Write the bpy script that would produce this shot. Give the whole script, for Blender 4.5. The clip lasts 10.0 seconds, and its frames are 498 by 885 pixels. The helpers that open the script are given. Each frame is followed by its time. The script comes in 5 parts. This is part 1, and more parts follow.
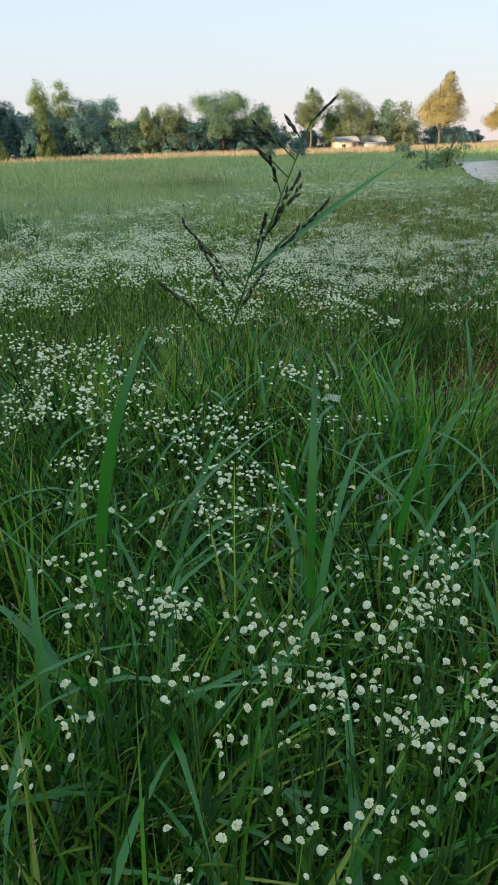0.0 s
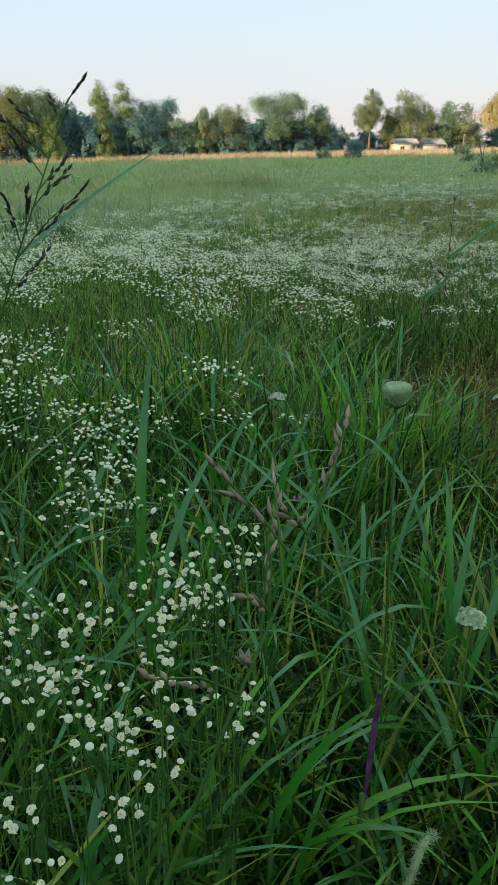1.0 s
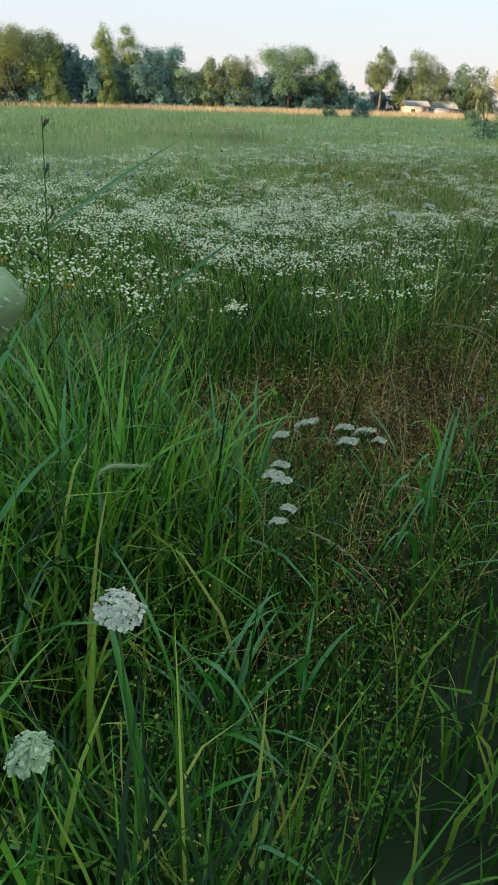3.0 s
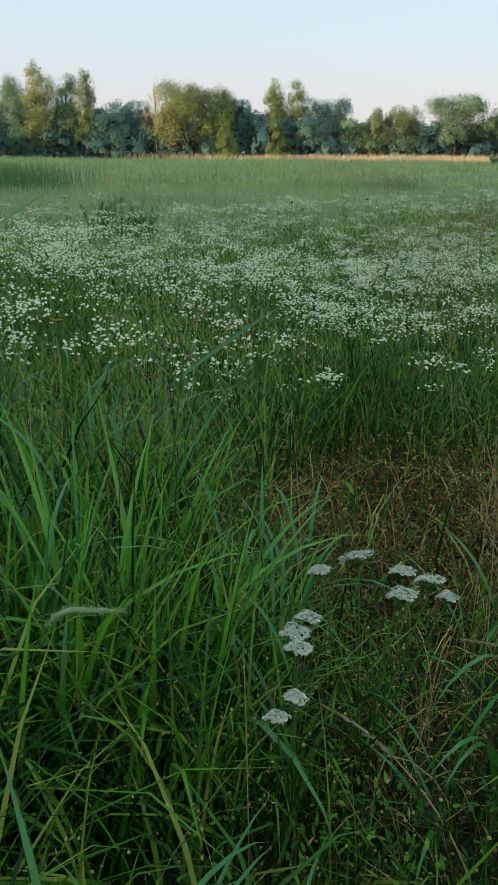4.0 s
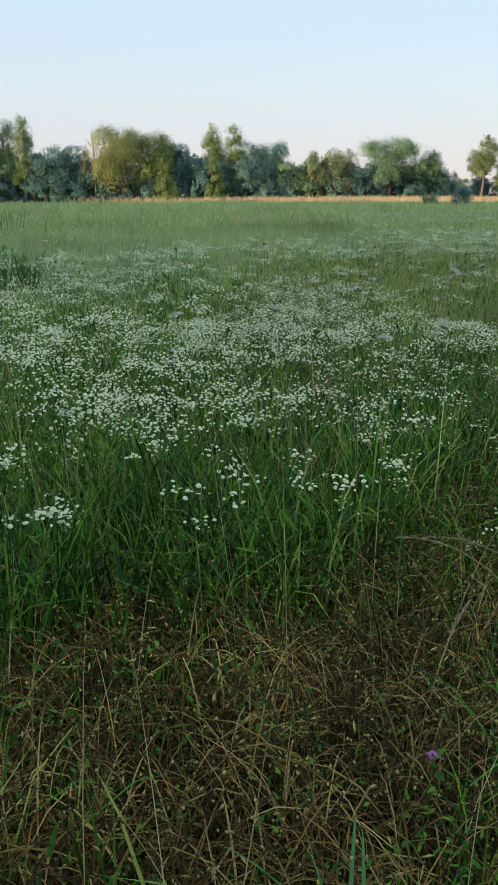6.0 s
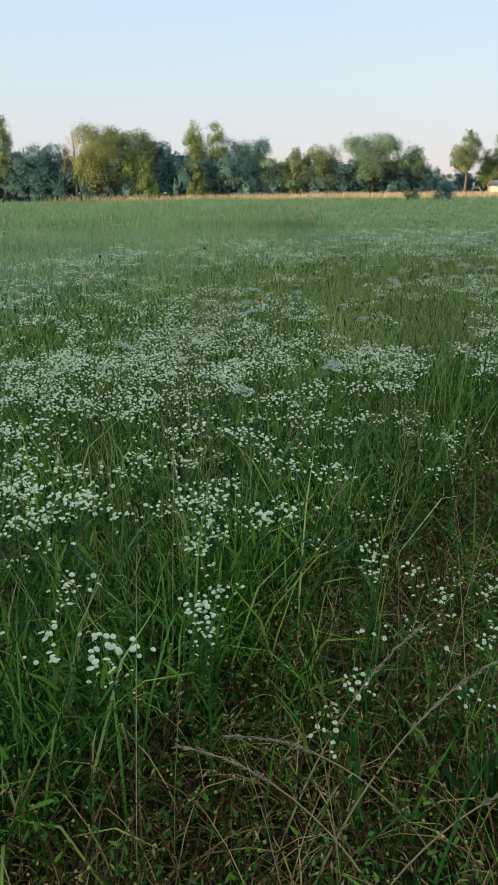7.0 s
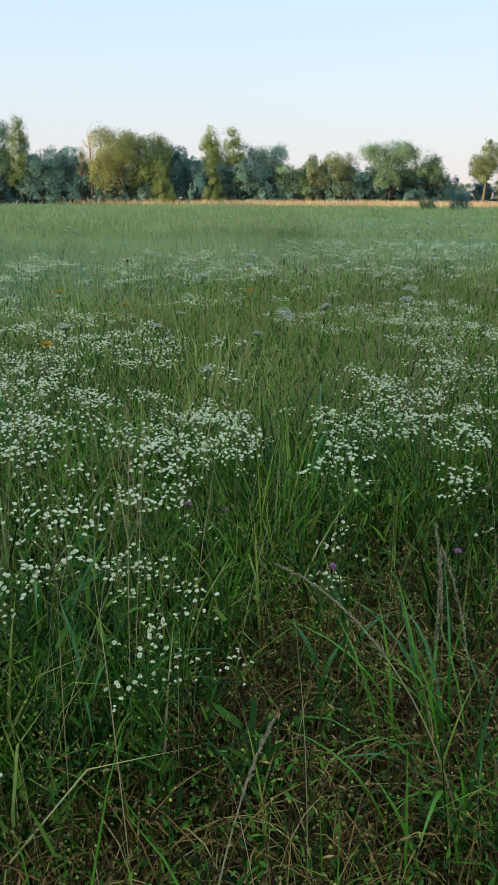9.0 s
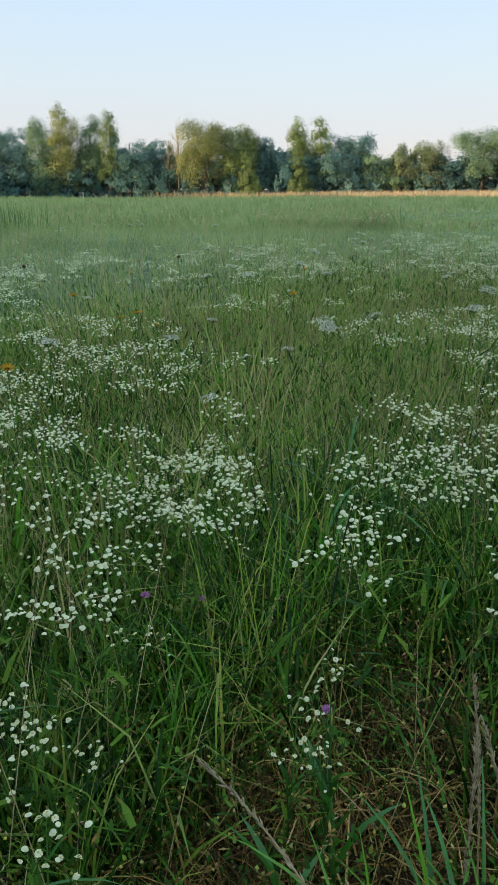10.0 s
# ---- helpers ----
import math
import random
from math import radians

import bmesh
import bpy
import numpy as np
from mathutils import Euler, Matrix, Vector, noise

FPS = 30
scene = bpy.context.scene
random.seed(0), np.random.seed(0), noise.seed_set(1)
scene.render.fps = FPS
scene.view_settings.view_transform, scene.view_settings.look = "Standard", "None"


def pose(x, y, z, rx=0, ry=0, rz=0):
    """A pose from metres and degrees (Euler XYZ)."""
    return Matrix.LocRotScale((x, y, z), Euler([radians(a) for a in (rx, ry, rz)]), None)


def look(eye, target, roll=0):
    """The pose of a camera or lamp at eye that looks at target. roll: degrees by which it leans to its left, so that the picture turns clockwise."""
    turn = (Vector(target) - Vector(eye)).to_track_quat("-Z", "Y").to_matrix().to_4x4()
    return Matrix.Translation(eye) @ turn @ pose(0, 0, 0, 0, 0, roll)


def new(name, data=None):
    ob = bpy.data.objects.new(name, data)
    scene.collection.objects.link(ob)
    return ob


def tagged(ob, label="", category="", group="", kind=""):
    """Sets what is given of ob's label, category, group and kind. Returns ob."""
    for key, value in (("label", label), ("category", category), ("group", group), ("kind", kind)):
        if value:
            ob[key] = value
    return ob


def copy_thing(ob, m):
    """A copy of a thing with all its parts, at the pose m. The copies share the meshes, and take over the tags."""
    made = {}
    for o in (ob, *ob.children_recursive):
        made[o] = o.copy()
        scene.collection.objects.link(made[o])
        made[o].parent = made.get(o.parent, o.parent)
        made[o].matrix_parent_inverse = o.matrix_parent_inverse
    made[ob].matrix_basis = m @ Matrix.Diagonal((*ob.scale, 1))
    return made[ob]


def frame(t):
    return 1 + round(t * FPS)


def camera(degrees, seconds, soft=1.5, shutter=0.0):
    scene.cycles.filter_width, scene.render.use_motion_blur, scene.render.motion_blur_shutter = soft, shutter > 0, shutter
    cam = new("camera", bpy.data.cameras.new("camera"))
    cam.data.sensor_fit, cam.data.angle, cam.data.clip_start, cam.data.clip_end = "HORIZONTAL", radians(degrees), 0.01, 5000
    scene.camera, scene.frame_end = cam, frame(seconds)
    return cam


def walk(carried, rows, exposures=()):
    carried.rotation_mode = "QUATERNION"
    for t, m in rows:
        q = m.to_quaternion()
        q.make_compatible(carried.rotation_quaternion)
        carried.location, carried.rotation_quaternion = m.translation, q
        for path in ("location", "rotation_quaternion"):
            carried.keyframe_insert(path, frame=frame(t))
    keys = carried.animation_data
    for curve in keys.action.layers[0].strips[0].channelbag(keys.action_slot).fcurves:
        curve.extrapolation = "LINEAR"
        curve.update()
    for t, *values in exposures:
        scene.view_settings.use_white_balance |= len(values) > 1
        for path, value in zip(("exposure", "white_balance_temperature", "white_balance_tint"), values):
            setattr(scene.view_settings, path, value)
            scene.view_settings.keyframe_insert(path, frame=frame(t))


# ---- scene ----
cam = camera(37.0, 10.0, 1.1)
PATH = [
    (0, (1.492, 0.927, 1.381), (1.884, 2.744, 0.644), -1.9),
    (0.5, (1.689, 0.842, 1.377), (2.023, 2.672, 0.641), -2.1),
    (1, (1.84, 0.883, 1.349), (2.103, 2.726, 0.618), -1.4),
    (1.5, (2.024, 1.003, 1.342), (2.314, 2.826, 0.574), -0.3),
    (2, (2.229, 1.1, 1.306), (2.574, 2.887, 0.477), -0.3),
    (2.2, (2.362, 1.166, 1.298), (2.721, 2.944, 0.455), -0.2),
    (3.3, (2.861, 1.76, 1.24), (3.047, 3.582, 0.436), 2.3),
    (3.5, (2.905, 1.841, 1.239), (2.999, 3.683, 0.467), 1.9),
    (4, (3.054, 2.061, 1.233), (2.931, 3.92, 0.507), 0.4),
    (4.5, (3.18, 2.218, 1.267), (3.014, 4.092, 0.589), -0.1),
    (5, (3.324, 2.482, 1.235), (3.242, 4.37, 0.578), 0.2),
    (5.5, (3.467, 2.69, 1.261), (3.447, 4.586, 0.624), 0.1),
    (5.7, (3.545, 2.777, 1.243), (3.539, 4.676, 0.618), -0.2),
    (6.8, (4.123, 3.642, 1.241), (4.147, 5.53, 0.583), 0.1),
    (7, (4.223, 3.772, 1.265), (4.256, 5.667, 0.627), -0.7),
    (7.5, (4.544, 4.031, 1.252), (4.561, 5.95, 0.686), -1.3),
    (8, (4.817, 4.259, 1.302), (4.789, 6.175, 0.73), -1.3),
    (8.5, (4.98, 4.601, 1.239), (4.958, 6.504, 0.623), -0.5),
    (9, (5.134, 4.899, 1.26), (5.127, 6.799, 0.636), 0.3),
    (9.5, (5.3, 5.252, 1.27), (5.21, 7.155, 0.66), -0.0),
    (10, (5.355, 5.544, 1.246), (5.132, 7.425, 0.603), -0.3),
]
walk(cam, [(t, look(eye, target, roll)) for t, eye, target, roll in PATH], [(0, 0.54), (1.2, 0.52), (2.2, 0.66), (3.3, 0.57), (4.0, 0.45), (5.5, 0.48), (7.0, 0.45), (9.0, 0.56), (9.5, 0.52), (10, 0.5)])

# ---- world, sun ----
SUN_ELEV = 8.0
SUN_AZ = 240.0            # clockwise from +y: the sun stands behind and to one side of the field
world = bpy.data.worlds.new("world")
scene.world = world
world.use_nodes = True
wn = world.node_tree
sky = wn.nodes.new("ShaderNodeTexSky")
sky.sky_type = "NISHITA"
sky.sun_disc = False
sky.sun_elevation = radians(SUN_ELEV)
sky.sun_rotation = radians(SUN_AZ)
sky.air_density, sky.dust_density, sky.ozone_density = 1.0, 0.5, 1.5
haze = wn.nodes.new("ShaderNodeMixRGB")      # thin even morning haze over the clear sky
haze.inputs[0].default_value = 0.85
hco, hsep, hramp = wn.nodes.new("ShaderNodeTexCoord"), wn.nodes.new("ShaderNodeSeparateXYZ"), wn.nodes.new("ShaderNodeValToRGB")
wn.links.new(hco.outputs["Generated"], hsep.inputs[0])
wn.links.new(hsep.outputs[2], hramp.inputs[0])
hramp.color_ramp.elements.new(0.5)
hramp.color_ramp.elements.new(0.6)
for _e, (_p, _c) in zip(hramp.color_ramp.elements, [(0.0, (0.550, 0.485, 0.490)), (0.05, (0.520, 0.515, 0.540)), (0.13, (0.490, 0.560, 0.610)), (0.28, (0.405, 0.550, 0.720))]):
    _e.position, _e.color = _p, (*_c, 1)
hgain = wn.nodes.new("ShaderNodeVectorMath")
hgain.operation = "SCALE"
hgain.inputs["Scale"].default_value = 9.6
wn.links.new(hramp.outputs[0], hgain.inputs[0])
wn.links.new(hgain.outputs[0], haze.inputs[2])
wn.links.new(sky.outputs[0], haze.inputs[1])
wn.links.new(haze.outputs[0], wn.nodes["Background"].inputs[0])
wn.nodes["Background"].inputs[1].default_value = 0.12
sun = new("sun", bpy.data.lights.new("sun", "SUN"))
sun.data.energy = 5.0
sun.data.angle = radians(0.5)
sun.data.color = (1.0, 0.80, 0.54)
SUN_WAY = Vector((-math.sin(radians(SUN_AZ)), -math.cos(radians(SUN_AZ)), -math.tan(radians(SUN_ELEV))))
sun.matrix_world = look((0, 0, 60), Vector((0, 0, 60)) + SUN_WAY)


# ---- materials ----
def leafy(name, ramp, rough=0.55, glow=0.3, patch=0.35, scale=2.0, spec=0.4):
    """A plant material: colours by piece from the ramp, blotches at a larger scale, and light through the leaf."""
    m = bpy.data.materials.new(name)
    m.use_nodes = True
    nt = m.node_tree
    n, link = nt.nodes, nt.links.new
    bsdf = n["Principled BSDF"]
    out = n["Material Output"]
    geo = n.new("ShaderNodeNewGeometry")
    cr = n.new("ShaderNodeValToRGB")
    while len(cr.color_ramp.elements) < len(ramp):
        cr.color_ramp.elements.new(0.5)
    for e, (p, c) in zip(cr.color_ramp.elements, ramp):
        e.position, e.color = p, (*c, 1)
    link(geo.outputs["Random Per Island"], cr.inputs[0])
    co = n.new("ShaderNodeTexCoord")
    no = n.new("ShaderNodeTexNoise")
    no.inputs["Scale"].default_value = scale
    no.inputs["Detail"].default_value = 4
    link(co.outputs["Object"], no.inputs["Vector"])
    hs = n.new("ShaderNodeHueSaturation")
    mr = n.new("ShaderNodeMapRange")
    mr.inputs[1].default_value, mr.inputs[2].default_value = 0.3, 0.7
    mr.inputs[3].default_value, mr.inputs[4].default_value = 1 - patch, 1 + patch
    link(no.outputs[0], mr.inputs[0])
    link(mr.outputs[0], hs.inputs["Value"])
    link(cr.outputs[0], hs.inputs["Color"])
    fine = n.new("ShaderNodeTexNoise")
    fine.inputs["Scale"].default_value = 160
    link(co.outputs["Object"], fine.inputs["Vector"])
    bump = n.new("ShaderNodeBump")
    bump.inputs["Strength"].default_value = 0.12
    bump.inputs["Distance"].default_value = 0.002
    link(fine.outputs[0], bump.inputs["Height"])
    link(bump.outputs[0], bsdf.inputs["Normal"])
    link(hs.outputs[0], bsdf.inputs["Base Color"])
    bsdf.inputs["Roughness"].default_value = rough
    bsdf.inputs["Specular IOR Level"].default_value = spec
    if glow:
        tr = n.new("ShaderNodeBsdfTranslucent")
        link(hs.outputs[0], tr.inputs["Color"])
        mix = n.new("ShaderNodeMixShader")
        mix.inputs[0].default_value = glow
        link(bsdf.outputs[0], mix.inputs[1])
        link(tr.outputs[0], mix.inputs[2])
        link(mix.outputs[0], out.inputs["Surface"])
    return m


def rough_mat(name, c1, c2, scale=6.0, rough=0.85, bump=0.3, depth=0.02):
    """An opaque surface with two colours blotched at two scales, and relief."""
    m = bpy.data.materials.new(name)
    m.use_nodes = True
    nt = m.node_tree
    n, link = nt.nodes, nt.links.new
    bsdf = n["Principled BSDF"]
    co = n.new("ShaderNodeTexCoord")
    a = n.new("ShaderNodeTexNoise")
    a.inputs["Scale"].default_value, a.inputs["Detail"].default_value = scale, 6
    b = n.new("ShaderNodeTexNoise")
    b.inputs["Scale"].default_value, b.inputs["Detail"].default_value = scale * 0.12, 3
    mx = n.new("ShaderNodeMath")
    mx.operation = "ADD"
    cr = n.new("ShaderNodeValToRGB")
    cr.color_ramp.elements[0].color, cr.color_ramp.elements[1].color = (*c1, 1), (*c2, 1)
    half = n.new("ShaderNodeMath")
    half.operation = "MULTIPLY"
    half.inputs[1].default_value = 0.5
    cr.color_ramp.elements[0].position, cr.color_ramp.elements[1].position = 0.38, 0.62
    for t in (a, b):
        link(co.outputs["Object"], t.inputs["Vector"])
    link(a.outputs[0], mx.inputs[0])
    link(b.outputs[0], mx.inputs[1])
    link(mx.outputs[0], half.inputs[0])
    link(half.outputs[0], cr.inputs[0])
    link(cr.outputs[0], bsdf.inputs["Base Color"])
    bp = n.new("ShaderNodeBump")
    bp.inputs["Strength"].default_value, bp.inputs["Distance"].default_value = bump, depth
    link(a.outputs[0], bp.inputs["Height"])
    link(bp.outputs[0], bsdf.inputs["Normal"])
    bsdf.inputs["Roughness"].default_value = rough
    return m


# Near-black end of the ramp puts shade between blades into the grass colour.
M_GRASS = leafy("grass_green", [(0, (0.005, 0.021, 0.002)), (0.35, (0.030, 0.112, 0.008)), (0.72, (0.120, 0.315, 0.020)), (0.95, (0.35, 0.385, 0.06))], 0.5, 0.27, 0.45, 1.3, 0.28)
# Field grass is paled and greyed: distance haze put into its colour.
M_FIELD_HAZED = leafy("field_grass", [(0, (0.31, 0.40, 0.15)), (0.5, (0.42, 0.51, 0.19)), (0.8, (0.52, 0.53, 0.23)), (1, (0.59, 0.47, 0.25))], 0.8, 0.45, 0.22, 0.25, 0.15)
M_MEADOW = leafy("seeding_grass", [(0, (0.15, 0.29, 0.04)), (0.45, (0.33, 0.47, 0.09)), (0.8, (0.52, 0.54, 0.17)), (1, (0.62, 0.47, 0.22))], 0.6, 0.4, 0.35, 1.2, 0.25)
M_BROAD = leafy("broad_leaf", [(0, (0.022, 0.15, 0.015)), (0.6, (0.045, 0.23, 0.018)), (1, (0.10, 0.32, 0.02))], 0.30, 0.38, 0.25, 5, 0.9)
M_BRIGHT = leafy("bright_leaf", [(0, (0.085, 0.27, 0.018)), (0.6, (0.16, 0.41, 0.03)), (1, (0.25, 0.48, 0.05))], 0.36, 0.45, 0.2, 5, 0.6)
M_DRY = leafy("dry_grass", [(0, (0.024, 0.014, 0.005)), (0.5, (0.13, 0.074, 0.021)), (0.82, (0.41, 0.25, 0.07)), (1, (0.64, 0.46, 0.17))], 0.8, 0.25, 0.4, 3, 0.2)
M_STRAW = leafy("straw_stem", [(0, (0.30, 0.25, 0.09)), (0.6, (0.50, 0.38, 0.17)), (1, (0.62, 0.46, 0.24))], 0.6, 0.3, 0.2, 4)
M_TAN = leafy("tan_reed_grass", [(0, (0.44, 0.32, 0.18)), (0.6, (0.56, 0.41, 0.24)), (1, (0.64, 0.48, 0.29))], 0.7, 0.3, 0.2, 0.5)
M_STEM = leafy("green_stem", [(0, (0.035, 0.11, 0.012)), (1, (0.08, 0.18, 0.025))], 0.6, 0.2, 0.25, 6, 0.25)
M_PETAL = leafy("white_petal", [(0, (0.86, 0.86, 0.52)), (1, (0.95, 0.94, 0.64))], 0.75, 0.3, 0.08, 60, 0.08)
M_DISC = leafy("yellow_disc", [(0, (0.70, 0.52, 0.12)), (1, (0.8, 0.68, 0.3))], 0.8, 0.0, 0.2, 200)
M_UMBEL = leafy("cream_umbel", [(0, (0.54, 0.55, 0.38)), (0.6, (0.70, 0.70, 0.52)), (1, (0.84, 0.82, 0.64))], 0.8, 0.35, 0.15, 40, 0.2)
M_UMBEL_GREEN = leafy("green_umbel", [(0, (0.36, 0.48, 0.22)), (1, (0.62, 0.72, 0.44))], 0.8, 0.3, 0.3, 60, 0.2)
M_PURPLE = leafy("purple_sheath", [(0, (0.06, 0.018, 0.045)), (0.5, (0.10, 0.034, 0.085)), (1, (0.18, 0.09, 0.17))], 0.4, 0.15, 0.7, 40)
M_PINK = leafy("clover_pink", [(0, (0.50, 0.16, 0.38)), (1, (0.72, 0.36, 0.6))], 0.8, 0.3, 0.2, 60)
M_ORANGE = leafy("coneflower_petal", [(0, (0.75, 0.38, 0.03)), (1, (0.85, 0.52, 0.05))], 0.6, 0.3, 0.1, 40)
M_CONE = leafy("brown_cone", [(0, (0.05, 0.022, 0.012)), (1, (0.09, 0.045, 0.02))], 0.9, 0.0, 0.2, 90)
M_SPIKE = leafy("dark_spikelet", [(0, (0.03, 0.03, 0.02)), (1, (0.075, 0.065, 0.035))], 0.7, 0.1, 0.2, 30)
M_SPIKE_TAN = leafy("tan_spikelet", [(0, (0.28, 0.22, 0.11)), (1, (0.48, 0.38, 0.22))], 0.8, 0.25, 0.2, 30)
M_RUST = leafy("rusty_dock_seed", [(0, (0.12, 0.045, 0.015)), (1, (0.30, 0.12, 0.035))], 0.8, 0.15, 0.25, 30)
M_FUR = leafy("downy_bristle", [(0, (0.28, 0.40, 0.13)), (1, (0.50, 0.58, 0.30))], 0.8, 0.3, 0.15, 30)
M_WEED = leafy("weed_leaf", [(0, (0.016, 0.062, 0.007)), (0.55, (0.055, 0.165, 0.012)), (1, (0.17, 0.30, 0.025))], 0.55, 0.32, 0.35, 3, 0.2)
M_REED = leafy("reed_green", [(0, (0.13, 0.25, 0.08)), (1, (0.21, 0.34, 0.11))], 0.7, 0.35, 0.25, 1.0, 0.2)
M_HOP = leafy("hop_clover", [(0, (0.13, 0.08, 0.03)), (0.5, (0.26, 0.22, 0.06)), (0.8, (0.40, 0.42, 0.10)), (1, (0.62, 0.56, 0.08))], 0.8, 0.2, 0.2, 40)
# Green and dark leaves are lightened and blued: distance haze put into the colour.
M_TREE_HAZED = leafy("hazed_tree_leaf", [(0, (0.15, 0.25, 0.16)), (0.6, (0.21, 0.31, 0.16)), (1, (0.28, 0.35, 0.17))], 0.8, 0.45, 0.25, 0.35, 0.1)
M_TREE_DARK_HAZED = leafy("hazed_dark_tree_leaf", [(0, (0.125, 0.24, 0.24)), (0.7, (0.165, 0.29, 0.25)), (1, (0.225, 0.33, 0.21))], 0.8, 0.45, 0.25, 0.35, 0.1)
# Yellow and gold hold part of the low sun's warmth in the leaf colour.
M_TREE_SUN_YELLOW = leafy("sun_yellow_tree_leaf", [(0, (0.23, 0.26, 0.10)), (0.6, (0.33, 0.345, 0.13)), (1, (0.41, 0.40, 0.16))], 0.8, 0.42, 0.3, 0.4, 0.1)
M_TREE_SUN_GOLD = leafy("sun_gold_tree_leaf", [(0, (0.38, 0.31, 0.13)), (0.6, (0.52, 0.42, 0.17)), (1, (0.6, 0.5, 0.22))], 0.8, 0.42, 0.25, 0.4, 0.15)
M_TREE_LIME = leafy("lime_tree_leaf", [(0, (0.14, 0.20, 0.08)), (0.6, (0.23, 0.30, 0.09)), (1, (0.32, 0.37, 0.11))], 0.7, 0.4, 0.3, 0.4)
M_TREE_OLIVE = leafy("olive_tree_leaf", [(0, (0.17, 0.215, 0.12)), (0.6, (0.24, 0.28, 0.135)), (1, (0.31, 0.335, 0.15))], 0.8, 0.4, 0.25, 0.4, 0.15)
M_BARK = rough_mat("bark", (0.09, 0.07, 0.05), (0.22, 0.17, 0.12), 3, 0.9, 0.8, 0.05)
M_WOOD = rough_mat("weathered_post", (0.16, 0.13, 0.10), (0.34, 0.30, 0.25), 5, 0.85, 0.5, 0.02)
M_CREAM = rough_mat("cream_wall", (0.55, 0.47, 0.33), (0.72, 0.64, 0.48), 1.5, 0.8, 0.2, 0.02)
M_ROOF = rough_mat("pale_roof", (0.36, 0.34, 0.33), (0.52, 0.50, 0.48), 1.2, 0.6, 0.3, 0.03)
M_DOOR = rough_mat("brown_door", (0.10, 0.06, 0.04), (0.18, 0.11, 0.07), 3, 0.7, 0.2, 0.01)

M_WATER = bpy.data.materials.new("pond_water")
M_WATER.use_nodes = True
_n = M_WATER.node_tree.nodes
_n["Principled BSDF"].inputs["Base Color"].default_value = (0.03, 0.045, 0.045, 1)
_n["Principled BSDF"].inputs["Roughness"].default_value = 0.2
_n["Principled BSDF"].inputs["IOR"].default_value = 1.33
_wv = _n.new("ShaderNodeTexNoise")
_wv.inputs["Scale"].default_value = 3.0
_wb = _n.new("ShaderNodeBump")
_wb.inputs["Strength"].default_value, _wb.inputs["Distance"].default_value = 0.15, 0.02
M_WATER.node_tree.links.new(_wv.outputs[0], _wb.inputs["Height"])
M_WATER.node_tree.links.new(_wb.outputs[0], _n["Principled BSDF"].inputs["Normal"])

# ---- mesh building ----
rng = np.random.default_rng(7)


def tri_mesh(name, verts, tris, mats, slots=None, smooth=True):
    verts = np.asarray(verts, np.float32)
    tris = np.asarray(tris, np.int32)
    me = bpy.data.meshes.new(name)
    me.vertices.add(len(verts))
    me.vertices.foreach_set("co", verts.ravel())
    me.loops.add(tris.size)
    me.loops.foreach_set("vertex_index", tris.ravel())
    me.polygons.add(len(tris))
    me.polygons.foreach_set("loop_start", np.arange(0, tris.size, 3, dtype=np.int32))
    me.polygons.foreach_set("use_smooth", np.full(len(tris), smooth))
    for m in mats if isinstance(mats, (list, tuple)) else [mats]:
        me.materials.append(m)
    if slots is not None:
        me.polygons.foreach_set("material_index", np.asarray(slots, np.int32))
    me.update(calc_edges=True)
    return me


def join(pieces):
    """One list of corners and triangles from several."""
    vs, ts, k = [], [], 0
    for v, t in pieces:
        vs.append(v)
        ts.append(np.asarray(t) + k)
        k += len(v)
    return np.concatenate(vs), np.concatenate(ts)


def part_of(name, data, mat, parent, label="", m=None, kind=""):
    ob = new(name, data if isinstance(data, bpy.types.Mesh) else tri_mesh(name, *data, mat))
    ob.parent = parent
    if m is not None:
        ob.matrix_basis = m
    return tagged(ob, label, kind=kind)


def thing(name, label, category, group="", at=None):
    e = new(name)
    e.empty_display_size = 0.1
    if at is not None:
        e.matrix_basis = at
    return tagged(e, label, category, group)


